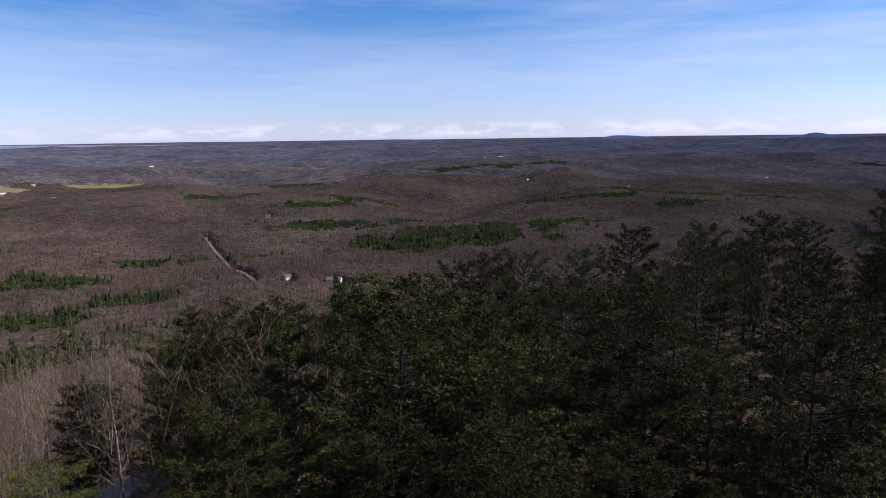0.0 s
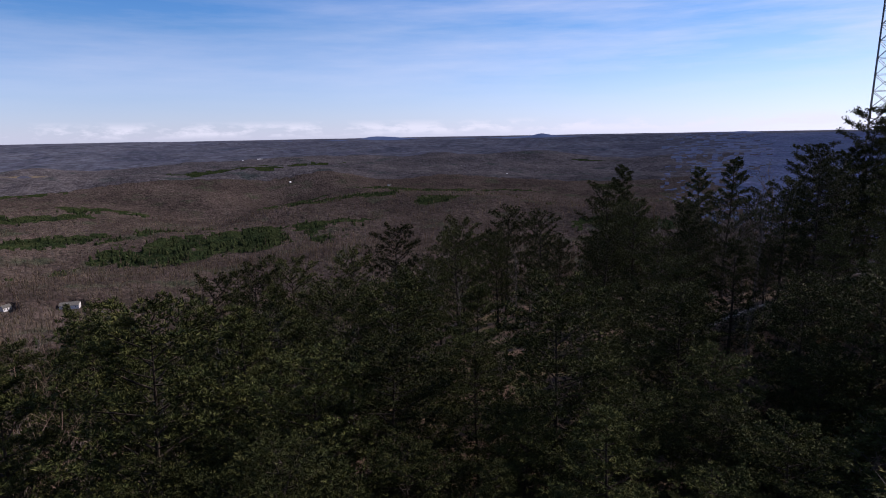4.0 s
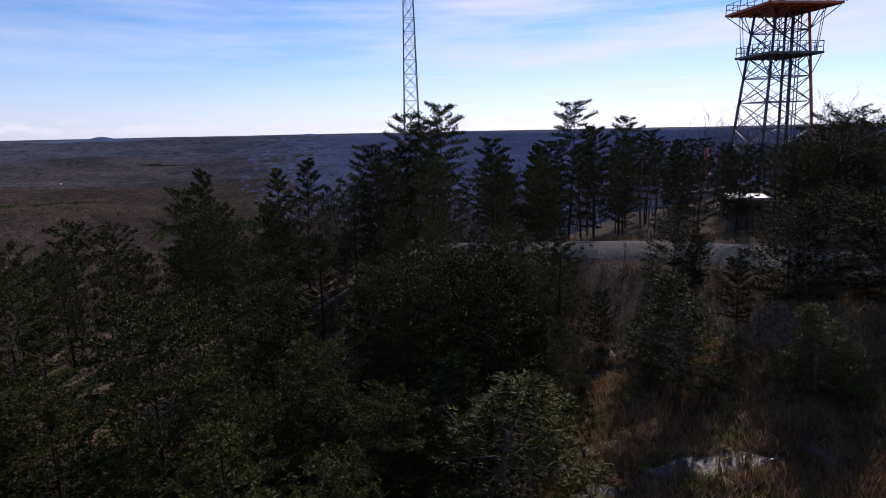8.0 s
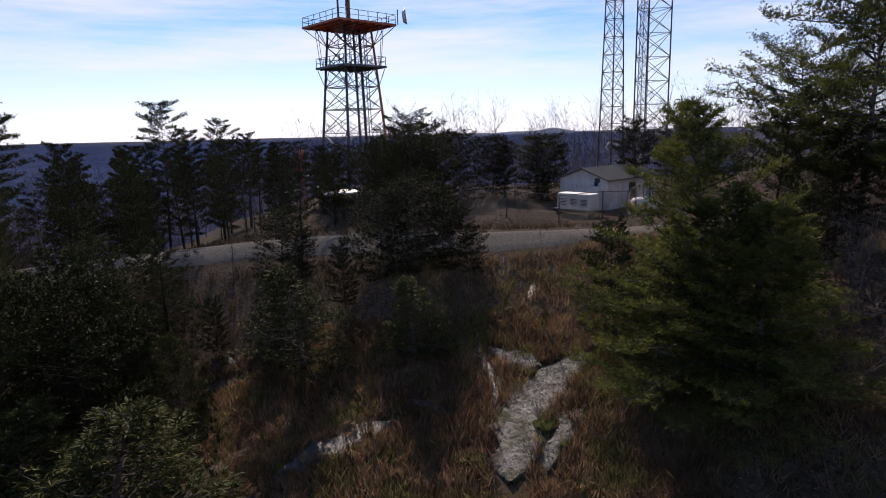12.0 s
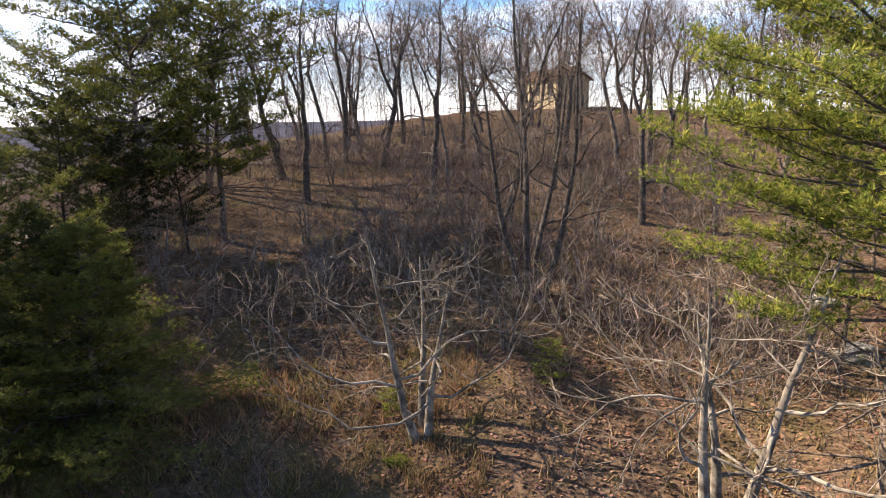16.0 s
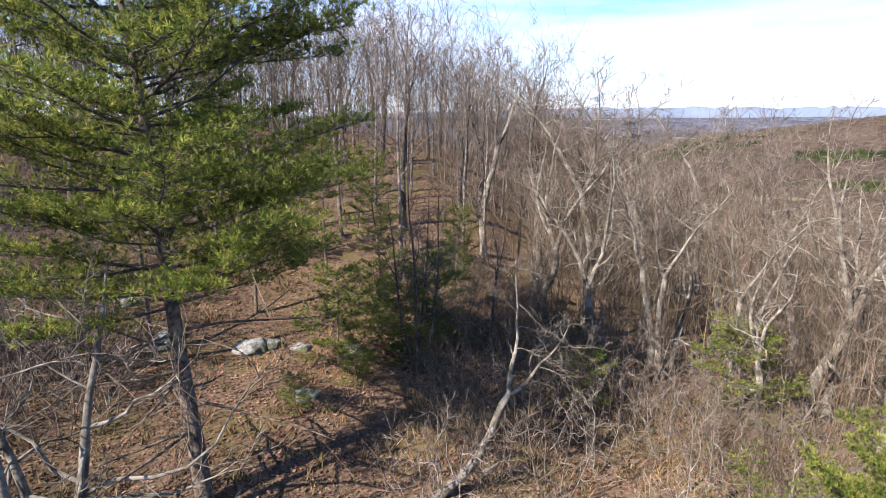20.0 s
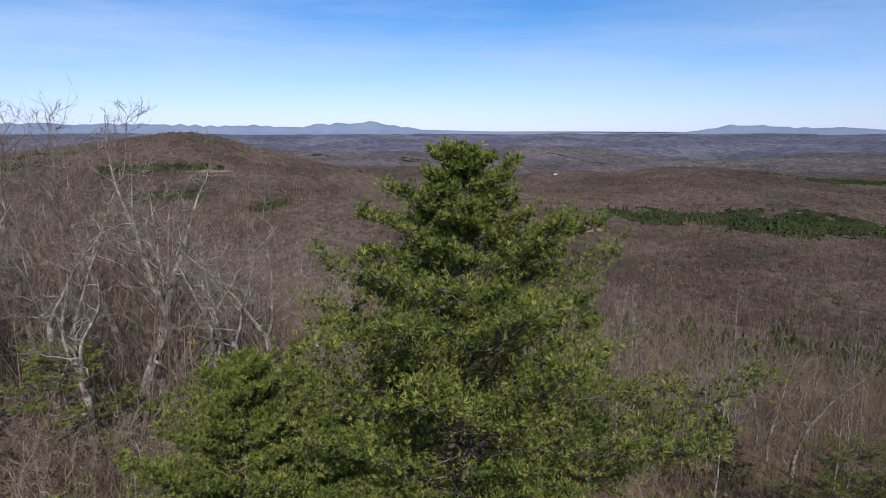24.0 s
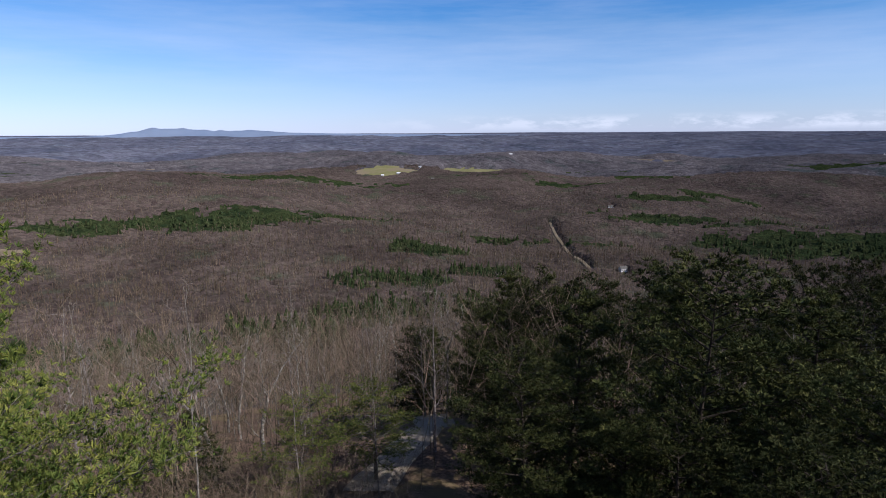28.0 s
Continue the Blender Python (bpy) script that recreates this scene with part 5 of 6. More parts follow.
# hillside to the south
named("small", 154.4, 18.1, -8.0, 1.0, 20)
named("small", 181.3, 15.7, -9.0, 1.0, 140)
named("clump", 165.8, 26, 15, 0.95, 60)
named("clump", 215.2, 24, -1, 0.7, 20)
for b, r, el in [(146, 40, 13), (149.8, 49, 13), (157.5, 40, 13), (176.8, 46, 13)]:
    named("bare_c", b, r, el)
for b, r, el in [(155.1, 57, 12), (151, 54, 13), (158.7, 40, 9), (162, 46, 11), (168.5, 40, 12), (174, 44, 12), (178, 40, 10), (148, 50, 12), (171, 52, 11), (141, 52, 11), (182, 36, 9), (153, 47, 13), (164, 34, 13), (160.5, 52, 12), (176, 36, 12), (144, 45, 13), (169.5, 45, 13), (157, 62, 11), (187, 42, 12), (185, 50, 12)]:
    named(random.choice(["oak_a", "oak_b", "bare_c", "oak_a"]), b, r, el)
grove(["bare_a", "oak_a", "clump", "bare_c", "oak_b"], 132, 190, 44, 74, 4.8, 10, 15)
grove(["thorn", "small", "pale_thorn", "bush"], 128, 190, 20.5, 48, 2.2, 1.6, 3.8)
grove(["shrub", "thorn"], 132, 200, 15, 20.5, 3.4, 0.9, 1.8)
grove(["thorn", "shrub", "bush", "pale_thorn"], 214, 292, 15, 34, 2.1, 1.8, 4.2, -9)
plant("big", 194.3, 16.6, tall=17.5, turn=40)
TAKEN.append((16.6 * math.sin(radians(194.3)), 16.6 * math.cos(radians(194.3))))
for b, r, el in [(216.3, 26, -12.5), (213.5, 25, -15), (209, 23, -19.5), (203, 20.5, -22), (167, 20, -19.5), (232, 24, -21), (245, 27, -17), (151.5, 19, -23)]:
    named("yellow", b, r, el, 1.6)
for b, r, el in [(191.2, 25.2, 4), (200.3, 29, 1), (207, 33, 0)]:
    named("pine_open", b, r, el)
for b, r, el in [(207.5, 24.5, -13.5), (211.5, 27, -13)]:
    named("yellow", b, r, el, 1.3)
for b, r, el in [(212, 33, -3), (193.4, 33, 0), (205, 36, -2), (219, 31, -8)]:
    named("pine_sun", b, r, el)
named("bare_c", 222.5, 27, -8, 0.9)
grove(["bare_b", "bare_b", "pole", "bare_c"], 186, 228, 34, 74, 3.1, 11, 15.5)
grove(["bare_b", "oak_b", "pale", "pole"], 226, 250, 31, 60, 3.9, 11, 16, 5)
for b, r, el in [(238.3, 30, -3), (243.8, 27, -14), (231.6, 34, 7), (236.8, 36, 5.5), (222, 40, 8), (237.4, 30, -2), (256.3, 36, -6), (265.5, 38, -9), (252, 34, -4), (244.5, 29, -5), (259, 30, -9), (262, 33, -8)]:
    named("pale", b, r, el, 1.25)
for b, r, el in [(250.2, 33, 2.0), (239, 31, -4.5), (255.5, 30, -8), (233.6, 29, 0.5), (246.8, 27, -6), (227.5, 33, 3)]:
    named("snag", b, r, el, 1.1)
grove(["pole", "snag", "pale", "pale_pole", "bare_b"], 222, 296, 25, 60, 3.3, 8, 12.5, -6)
for b, r, el in [(304.6, 32, -19.5), (309.4, 38, -17.4), (300.9, 33, -18.4)]:
    named("pale", b, r, el, 1.2)
grove(["pole", "bare_b", "pole", "pale", "pale_pole"], 290, 342, 26, 66, 3.2, 7, 11, -13)
plant("near", 278, 14.5, top=5.6, turn=10, wide=0.96)
plant("near", 260, 13, top=level(13, -18), turn=200, wide=0.85)
plant("pale", 216.4, 16.6, tall=7.4, turn=158, tilt=46, wide=1.6)
for b, r, el in [(311.8, 27, -24.6), (319.6, 29.5, -22.9)]:
    named("pine_sun", b, r, el, 1.8)
for b, r, el in [(326.0, 45, -18.2), (303, 31, -24)]:
    named("young", b, r, el, 1.5)
for b, r, el in [(324.6, 46, -18.6), (331.5, 34, -20.2), (336.5, 36, -14), (339, 28, -20.7), (331.5, 38, -17.3)]:
    named("pine_d", b, r, el)


# ---- towers ----
def lattice_mast(name, bearing, rng, base, top, w0, w1, sides, panels, mat, label, leg=0.07):
    at = spot(bearing, rng)
    root = thing(name, label, "radio mast", "")
    root.location = (at.x, at.y, base)
    legs, braces = Tubes(), Tubes()
    rot = radians(bearing * 3)

    def corner(k, f):
        a = rot + 2 * math.pi * k / sides
        w = (w0 + (w1 - w0) * f) / 2 / math.sin(math.pi / sides)
        return Vector((w * math.cos(a), w * math.sin(a), f * (top - base)))

    for k in range(sides):
        t = Tubes()
        t.add([corner(k, 0) - Vector((0, 0, 0.4)), corner(k, 1)], [leg, leg * 0.7], 6, cap=True)
        part("leg", t.mesh("leg", mat), root)
    for p in range(panels):
        f0, f1 = p / panels, (p + 1) / panels
        for k in range(sides):
            braces.bar(corner(k, f0), corner(k + 1, f1), leg * 0.42)
            braces.bar(corner(k + 1, f0), corner(k, f1), leg * 0.42)
            braces.bar(corner(k, f1), corner(k + 1, f1), leg * 0.4)
    part("bracing", braces.mesh("bracing", mat), root)
    return root


lattice_mast("lattice_mast", 57.05, 110, -16, 40, 3.6, 1.3, 4, 24, M["steel"], "tall grey tapered lattice radio mast behind pines", 0.09)
lattice_mast("lattice_mast", 112.3, 66, -0.4, 34, 2.7, 0.9, 3, 20, M["steel"], "slender grey tapered lattice mast behind the hut", 0.085)
lattice_mast("lattice_mast", 115.5, 62, -0.4, 36, 3.1, 3.0, 3, 17, M["steel"], "wide grey triangular lattice mast behind the hut", 0.08)
lattice_mast("lattice_mast", 114.7, 84, -0.8, 36, 1.3, 0.9, 3, 34, M["steel"], "thin grey lattice mast behind a wider one", 0.05)


def relay_tower():
    at = spot(88.5, 75)
    root = thing("relay_tower", "four-legged lattice relay tower with red platform and railings", "radio tower")
    root.location, root.rotation_euler = (at.x, at.y, -0.4), (0, 0, radians(36))
    top, deck2 = 19.0, 14.3

    def corner(k, z):
        a = math.pi / 4 + math.pi / 2 * k
        w = (6.3 - 2.7 * min(z, 19) / 19) / 2 * math.sqrt(2)
        return Vector((w * math.cos(a), w * math.sin(a), z))

    for k in range(4):
        t = Tubes()
        t.add([corner(k, -0.4), corner(k, 7.5), corner(k, top)], [0.17, 0.16, 0.13], 8, cap=True)
        part("leg", t.mesh("leg", M["red"] if k == 2 else M["steel"]), root)
    zs = [0, 3.4, 6.6, 9.4, 12.0, 14.3, 16.7, 19.0]

    def brace(p, q, r):
        t = Tubes()
        t.bar(p, q, r)
        part("brace", t.mesh("brace", M["steel"]), root)

    for z0, z1 in zip(zs, zs[1:]):
        for k in range(4):
            a, b, c, d = corner(k, z0), corner(k + 1, z0), corner(k, z1), corner(k + 1, z1)
            brace(a, d, 0.055)
            brace(b, c, 0.055)
            brace(c, d, 0.06)
            brace((a + b) / 2, (a + c) / 2, 0.03)
            brace((a + b) / 2, (b + d) / 2, 0.03)
        brace(corner(0, z1), corner(2, z1), 0.04)
        brace(corner(1, z1), corner(3, z1), 0.04)
    for z, half, mat in ((deck2, 2.95, M["steel"]), (top, 3.9, M["red"])):
        bm = bmesh.new()
        box(bm, (2 * half, 2 * half, 0.14), (0, 0, z))
        deck = part("platform", bm_mesh("platform", bm, mat), root, "red-painted steel deck" if z == top else "grey steel deck")
        for s in (-1, 1):
            for size, at2 in (((2 * half + 0.12, 0.1, 0.24), (0, s * (half + 0.052), z - 0.05)), ((0.1, 2 * half, 0.24), (s * (half + 0.052), 0, z - 0.05))):
                bm = bmesh.new()
                box(bm, size, at2)
                part("edge_beam", bm_mesh("edge_beam", bm, mat), deck)
        for q in range(-3, 4):
            bm = bmesh.new()
            box(bm, (2 * half - 0.1, 0.1, 0.2), (0, q * half / 3.6, z - 0.172))
            part("joist", bm_mesh("joist", bm, mat), deck)
        rail = Tubes()
        n = 6
        for s in range(4):
            a = Vector(((-1, 1, 1, -1)[s] * half, (-1, -1, 1, 1)[s] * half, z))
            b = Vector(((1, 1, -1, -1)[s] * half, (-1, 1, 1, -1)[s] * half, z))
            for hgt in (0.55, 1.1):
                rail.bar(a + Vector((0, 0, hgt)), b + Vector((0, 0, hgt)), 0.035)
            for k in range(n):
                p = a.lerp(b, k / n)
                rail.bar(p, p + Vector((0, 0, 1.1)), 0.04)
        part("railing", rail.mesh("railing", M["steel"]), root)
        for k in range(4):
            s0 = corner(k, z - 2.3)
            for e in ((0.45, 1), (1, 0.45), (1, 1)):
                st = Tubes()
                sx, sy = math.copysign(1, s0.x), math.copysign(1, s0.y)
                st.bar(s0, (sx * half * e[0] * 0.97, sy * half * e[1] * 0.97, z - 0.25), 0.045)
                part("strut", st.mesh("strut", M["steel"]), root)
    pole = Tubes()
    pole.add([(0, 0, top), (0, 0, top + 16)], [0.24, 0.18], 8, cap=True)
    pole.add([(1.4, 0.5, top), (1.4, 0.5, top + 12)], [0.12, 0.1], 6, cap=True)
    for q in range(12):
        pole.bar((0.5, 0, top + q), (0.5, 0, top + q + 1), 0.04)
        pole.bar((0, 0, top + q + 0.5), (0.5, 0, top + q + 1), 0.03)
    part("mast", pole.mesh("mast", M["steel"]), root)
    bm = bmesh.new()
    r = bmesh.ops.create_cone(bm, cap_ends=True, segments=24, radius1=0.6, radius2=0.95, depth=0.45)
    bmesh.ops.transform(bm, matrix=Matrix.Translation((-4.55, -4.75, top + 0.9)) @ Matrix.Rotation(radians(-131), 4, "Z") @ Matrix.Rotation(radians(84), 4, "Y"), verts=r["verts"])
    dish = part("dish", bm_mesh("dish", bm, M["white"], True), root, "pale drum-shaped microwave dish")
    arm = Tubes()
    arm.bar((-4.1, -4.1, top), (-4.1, -4.1, top + 1.7), 0.06)
    part("dish_mount", arm.mesh("dish_mount", M["steel"]), root)
    for z in (12.4, 9.4, 6.6):
        c = corner(1, z)
        out = Vector((c.x, c.y, 0)).normalized()
        arm = Tubes()
        arm.bar(c, c + out * 1.0, 0.045)
        arm.bar(c + out * 1.0 + Vector((0, 0, -0.3)), c + out * 1.0 + Vector((0, 0, 0.35)), 0.06, 6)
        part("antenna_arm", arm.mesh("antenna_arm", M["steel"]), root)
    # cable ladder up one face and a side gallery on the lower deck
    lad = Tubes()
    for s in (-0.25, 0.25):
        lad.bar((s - 0.6, -2.2, 0), (s - 0.6, -1.75, top), 0.05)
    for q in range(46):
        f = (q + 0.5) / 46
        lad.bar((-0.85, -2.2 + 0.45 * f, top * f), (-0.35, -2.2 + 0.45 * f, top * f), 0.022)
    part("ladder", lad.mesh("ladder", M["fence_steel"]), root)
    run = Tubes()
    for s in range(4):
        run.bar((0.35 + 0.14 * s, -2.3, 0), (0.35 + 0.14 * s, -1.8, top), 0.05, 6)
    part("cable_run", run.mesh("cable_run", M["fence_steel"]), root)
    for s in range(4):
        a = Vector(((-1, 1, 1, -1)[s] * 2.9, (-1, -1, 1, 1)[s] * 2.9, 0))
        b = Vector(((1, 1, -1, -1)[s] * 2.9, (-1, 1, 1, -1)[s] * 2.9, 0))
        for f in (0.14, 0.86):
            p = a.lerp(b, f)
            hang = Tubes()
            hang.bar(p + Vector((0, 0, deck2)), p * 1.12 + Vector((0, 0, top - 0.2)), 0.035)
            part("hanger", hang.mesh("hanger", M["steel"]), root)


relay_tower()


# ---- equipment hut, generator, fence ----
def hut():
    a, b = Vector((44.4, -18.2)), Vector((47.3, -16.1))
    across = (b - a).normalized()
    along = Vector((across.y, -across.x))
    w, ln, wall, ridge = 4.5, 7.4, 2.4, 3.2
    base = -0.35
    root = thing("equipment_hut", "small white equipment hut with grey shingled gable roof", "hut")
    m = Matrix(((across.x, along.x, 0, a.x), (across.y, along.y, 0, a.y), (0, 0, 1, base), (0, 0, 0, 1)))
    root.matrix_basis = m
    bm = bmesh.new()
    prof = [(0, 0), (w, 0), (w, wall), (w / 2, ridge), (0, wall)]
    f0 = [bm.verts.new((x, 0, z)) for x, z in prof]
    f1 = [bm.verts.new((x, ln, z)) for x, z in prof]
    bm.faces.new(f0)
    bm.faces.new(f1[::-1])
    for k in range(5):
        bm.faces.new((f0[k], f1[k], f1[(k + 1) % 5], f0[(k + 1) % 5]))
    part("wall", bm_mesh("wall", bm, M["white"]), root)
    for s in (0, 1):
        bm = bmesh.new()
        slope = math.atan2(ridge - wall, w / 2)
        length = w / 2 / math.cos(slope) + 0.28
        mid = w / 4 - 0.13 if s == 0 else 3 * w / 4 + 0.13
        r = bmesh.ops.create_cube(bm, size=1.0)
        z = (wall + ridge) / 2 + 0.04 - 0.1 * math.sin(slope)
        bmesh.ops.transform(bm, matrix=Matrix.Translation((mid, ln / 2, z)) @ Matrix.Rotation(-slope if s == 0 else slope, 4, "Y") @ Matrix.Diagonal((length, ln + 0.6, 0.1, 1)), verts=r["verts"])
        part("roof", bm_mesh("roof", bm, M["roofing"]), root, "grey shingled roof slope")
    for nm, size, at, mat in (("door", (0.9, 0.06, 2.0), (3.3, -0.03, 1.05), M["white"]), ("window", (0.35, 0.06, 0.5), (1.0, -0.03, 2.0), M["dark"]), ("air_conditioner", (1.0, 0.5, 0.8), (1.0, -0.25, 1.5), M["white"]), ("side_door", (0.06, 0.95, 2.0), (-0.03, 3.6, 1.05), M["dark"]), ("vent", (0.5, 0.06, 0.35), (0.9, -0.03, 2.35), M["steel"])):
        bm = bmesh.new()
        box(bm, size, at, bevel=0.02)
        part(nm, bm_mesh(nm, bm, mat), root)
    bm = bmesh.new()
    box(bm, (w + 0.4, ln + 0.4, 0.5), (w / 2, ln / 2, -0.2))
    part("foundation", bm_mesh("foundation", bm, M["rock"]), root)


hut()


def generator():
    at = spot(109.7, 44.5)
    root = thing("generator", "long white generator cabinet on a dark skid", "generator")
    root.location, root.rotation_euler = (at.x, at.y, at.z), (0, 0, radians(36))
    bm = bmesh.new()
    box(bm, (2.9, 1.1, 1.15), (0, 0, 1.1), bevel=0.04)
    part("cabinet", bm_mesh("cabinet", bm, M["white"]), root)
    bm = bmesh.new()
    box(bm, (3.6, 1.25, 0.22), (0, 0, 0.4))
    for x in (-1.4, 1.4):
        box(bm, (0.2, 1.1, 0.75), (x, 0, 0.0))
    part("skid", bm_mesh("skid", bm, M["dark"]), root)
    for k in range(3):
        bm = bmesh.new()
        for q in range(5):
            box(bm, (0.5, 0.03, 0.05), (-0.9 + k * 0.9, 0.565, 0.85 + q * 0.1))
        part("louvre", bm_mesh("louvre", bm, M["dark"]), root)


generator()


def chain_fence(line, tall, label):
    root = thing("chain_link_fence", label, "fence")
    pts = [spot(b, r) for b, r in line]
    mesh_t = Tubes()
    for p, q in zip(pts, pts[1:]):
        n = max(1, round((q - p).length / 2.6))
        for k in range(n + 1):
            f = p.lerp(q, k / n)
            if k < n or q is pts[-1]:
                t = Tubes()
                t.bar(f + Vector((0, 0, -0.3)), f + Vector((0, 0, tall + 0.08)), 0.05, 6)
                part("post", t.mesh("post", M["fence_steel"]), root)
        for z, w in ((tall, 0.03), (0.1, 0.014)):
            rail = Tubes()
            rail.bar(p + Vector((0, 0, z)), q + Vector((0, 0, z)), w)
            part("rail", rail.mesh("rail", M["fence_steel"]), root)
        m = int((q - p).length / 0.16)
        rise = tall / (q - p).length
        for k in range(-int(m * rise), m):
            for s in (0, 1):
                f0, f1 = k / m, k / m + rise
                z0, z1 = 0.1, tall
                if f1 <= 0 or f0 >= 1:
                    continue
                c0, c1 = max(f0, 0), min(f1, 1)
                za, zb = z0 + (z1 - z0) * (c0 - f0) / (f1 - f0), z0 + (z1 - z0) * (c1 - f0) / (f1 - f0)
                if s:
                    za, zb = z1 + z0 - za, z1 + z0 - zb
                mesh_t.spike(p.lerp(q, c0) + Vector((0, 0, za)), p.lerp(q, c1) + Vector((0, 0, zb)), 0.008)
    part("wire_mesh", mesh_t.mesh("wire_mesh", M["fence_steel"]), root)


chain_fence([(98.5, 44), (103, 42.2), (108, 41.4), (112, 42), (114.2, 43.2), (116, 52)], 1.9, "grey chain-link fence round the hut")
chain_fence([(76, 52), (82, 50), (88, 50), (93, 50)], 1.9, "grey chain-link fence below the relay tower")


def shed():
    at = spot(87, 45)
    root = thing("small_shed", "small grey block shed with flat pale roof", "shed")
    root.location, root.rotation_euler = at, (0, 0, radians(12))
    for nm, size, pos, mat in (("wall", (2.0, 2.0, 2.5), (0, 0, 0.9), M["roofing"]), ("roof", (2.6, 2.6, 0.14), (0, 0, 2.22), M["white"]), ("door", (0.06, 0.8, 1.9), (-1.03, 0.3, 0.95), M["dark"]), ("vent", (0.06, 0.4, 0.3), (-1.03, -0.6, 1.6), M["dark"])):
        bm = bmesh.new()
        box(bm, size, pos, bevel=0.02)
        part(nm, bm_mesh(nm, bm, mat), root)


shed()


def cable_bridge(b0, r0, b1, r1, z, label):
    p, q = spot(b0, r0), spot(b1, r1)
    root = thing("cable_bridge", label, "cable bridge", "cable bridges")
    n = 5
    for k in range(n + 1):
        f = p.lerp(q, k / n)
        t = Tubes()
        t.bar((f.x, f.y, f.z - 0.3), (f.x, f.y, z), 0.05, 6)
        part("post", t.mesh("post", M["steel"]), root)
    side = Vector((-(q - p).y, (q - p).x, 0)).normalized() * 0.3
    for s in (-1, 1):
        t = Tubes()
        t.bar(Vector((p.x, p.y, z)) + side * s, Vector((q.x, q.y, z)) + side * s, 0.05)
        part("rail", t.mesh("rail", M["white"]), root)
    for k in range(24):
        t = Tubes()
        f = p.lerp(q, (k + 0.5) / 24)
        t.bar(Vector((f.x, f.y, z + 0.01)) - side, Vector((f.x, f.y, z + 0.01)) + side, 0.025)
        part("rung", t.mesh("rung", M["steel"]), root)


cable_bridge(76, 60, 86, 66, 1.9, "pale steel cable bridge leading to the relay tower")
cable_bridge(82, 52, 87.5, 62, 1.3, "low steel cable bridge beside the small shed")


def tank():
    at = spot(115.8, 46.5)
    root = thing("gas_tank", "white horizontal gas tank on short legs", "tank")
    root.location, root.rotation_euler = at, (0, 0, radians(50))
    t = Tubes()
    n = 12
    pts = [(-1.2 + 2.4 * k / n, 0, 0.75) for k in range(n + 1)]
    t.add(pts, [0.48 * math.sqrt(max(0.02, 1 - (abs(k / n - 0.5) * 2) ** 6)) for k in range(n + 1)], 16, cap=True)
    part("shell", t.mesh("shell", M["white"]), root)
    for x in (-0.7, 0.7):
        bm = bmesh.new()
        box(bm, (0.15, 0.7, 0.7), (x, 0, 0.05))
        part("leg", bm_mesh("leg", bm, M["steel"]), root)
    bm = bmesh.new()
    box(bm, (0.3, 0.3, 0.16), (0, 0, 1.25), bevel=0.03)
    part("valve_cover", bm_mesh("valve_cover", bm, M["white"]), root)


tank()


def stub_mast():
    at = spot(83.6, 55)
    root = thing("antenna_pole", "rust-red latticed antenna pole among branches", "pole")
    root.location = at
    t = Tubes()
    for k in range(3):
        a = 2.094 * k
        t.bar((0.18 * math.cos(a), 0.18 * math.sin(a), -0.3), (0.18 * math.cos(a), 0.18 * math.sin(a), 5.6), 0.035)
    part("leg_frame", t.mesh("leg_frame", M["red"]), root)
    t = Tubes()
    for q in range(14):
        for k in range(3):
            a, c = 2.094 * k, 2.094 * (k + 1)
            t.bar((0.18 * math.cos(a), 0.18 * math.sin(a), q * 0.4), (0.18 * math.cos(c), 0.18 * math.sin(c), q * 0.4 + 0.4), 0.016)
    part("bracing", t.mesh("bracing", M["red"]), root)


stub_mast()


def house(name, bearing, rng, w, d, wall, rise, wall_mat, roof_mat, label, turn=0.0, windows=4, lift=0.0):
    at = spot(bearing, rng, lift)
    root = thing(name, label, "house", "")
    root.matrix_basis = Matrix.Translation(at) @ Matrix.Rotation(radians(-bearing + turn), 4, "Z")
    bm = bmesh.new()
    prof = [(-d / 2, -1.5), (d / 2, -1.5), (d / 2, wall), (0, wall + rise), (-d / 2, wall)]
    f0 = [bm.verts.new((-w / 2, y, z)) for y, z in prof]
    f1 = [bm.verts.new((w / 2, y, z)) for y, z in prof]
    bm.faces.new(f0[::-1])
    bm.faces.new(f1)
    for k in range(5):
        bm.faces.new((f0[k], f0[(k + 1) % 5], f1[(k + 1) % 5], f1[k]))
    part("wall", bm_mesh("wall", bm, wall_mat), root)
    slope = math.atan2(rise, d / 2)
    ln = d / 2 / math.cos(slope) + 0.4
    for s in (-1, 1):
        bm = bmesh.new()
        r = bmesh.ops.create_cube(bm, size=1.0)
        bmesh.ops.transform(bm, matrix=Matrix.Translation((0, s * (d / 4 + 0.17), wall + rise / 2 + 0.02)) @ Matrix.Rotation(-s * slope, 4, "X") @ Matrix.Diagonal((w + 0.8, ln, 0.14, 1)), verts=r["verts"])
        part("roof", bm_mesh("roof", bm, roof_mat), root)
    for k in range(windows):
        bm = bmesh.new()
        x = -w / 2 + (k + 0.5) * w / windows
        box(bm, (1.0, 0.08, 1.3), (x, -d / 2 - 0.03, wall * 0.55))
        part("window", bm_mesh("window", bm, M["dark"]), root)
    return root


house("hilltop_building", 168.9, 82, 8.0, 5.0, 2.5, 1.4, M["tan"], M["brown"], "tan building with brown gable on the hilltop", -52, 3, 1.0)
for b, r, w in HOUSES:
    house("farmhouse", b, r, w, w * 0.6, 3.6, 2.4, M["white"], M["roofing"] if int(b) % 2 else M["white"], "small white house among far woods", random.uniform(-40, 40), 3)
house("long_shed", 4.6, 3050, 70, 22, 7, 4, M["white"], M["white"], "long white roofed building on the plain", 5, 5)
house("long_shed", 5.6, 3080, 40, 20, 7, 4, M["white"], M["white"], "white roofed building on the plain", -10, 5)


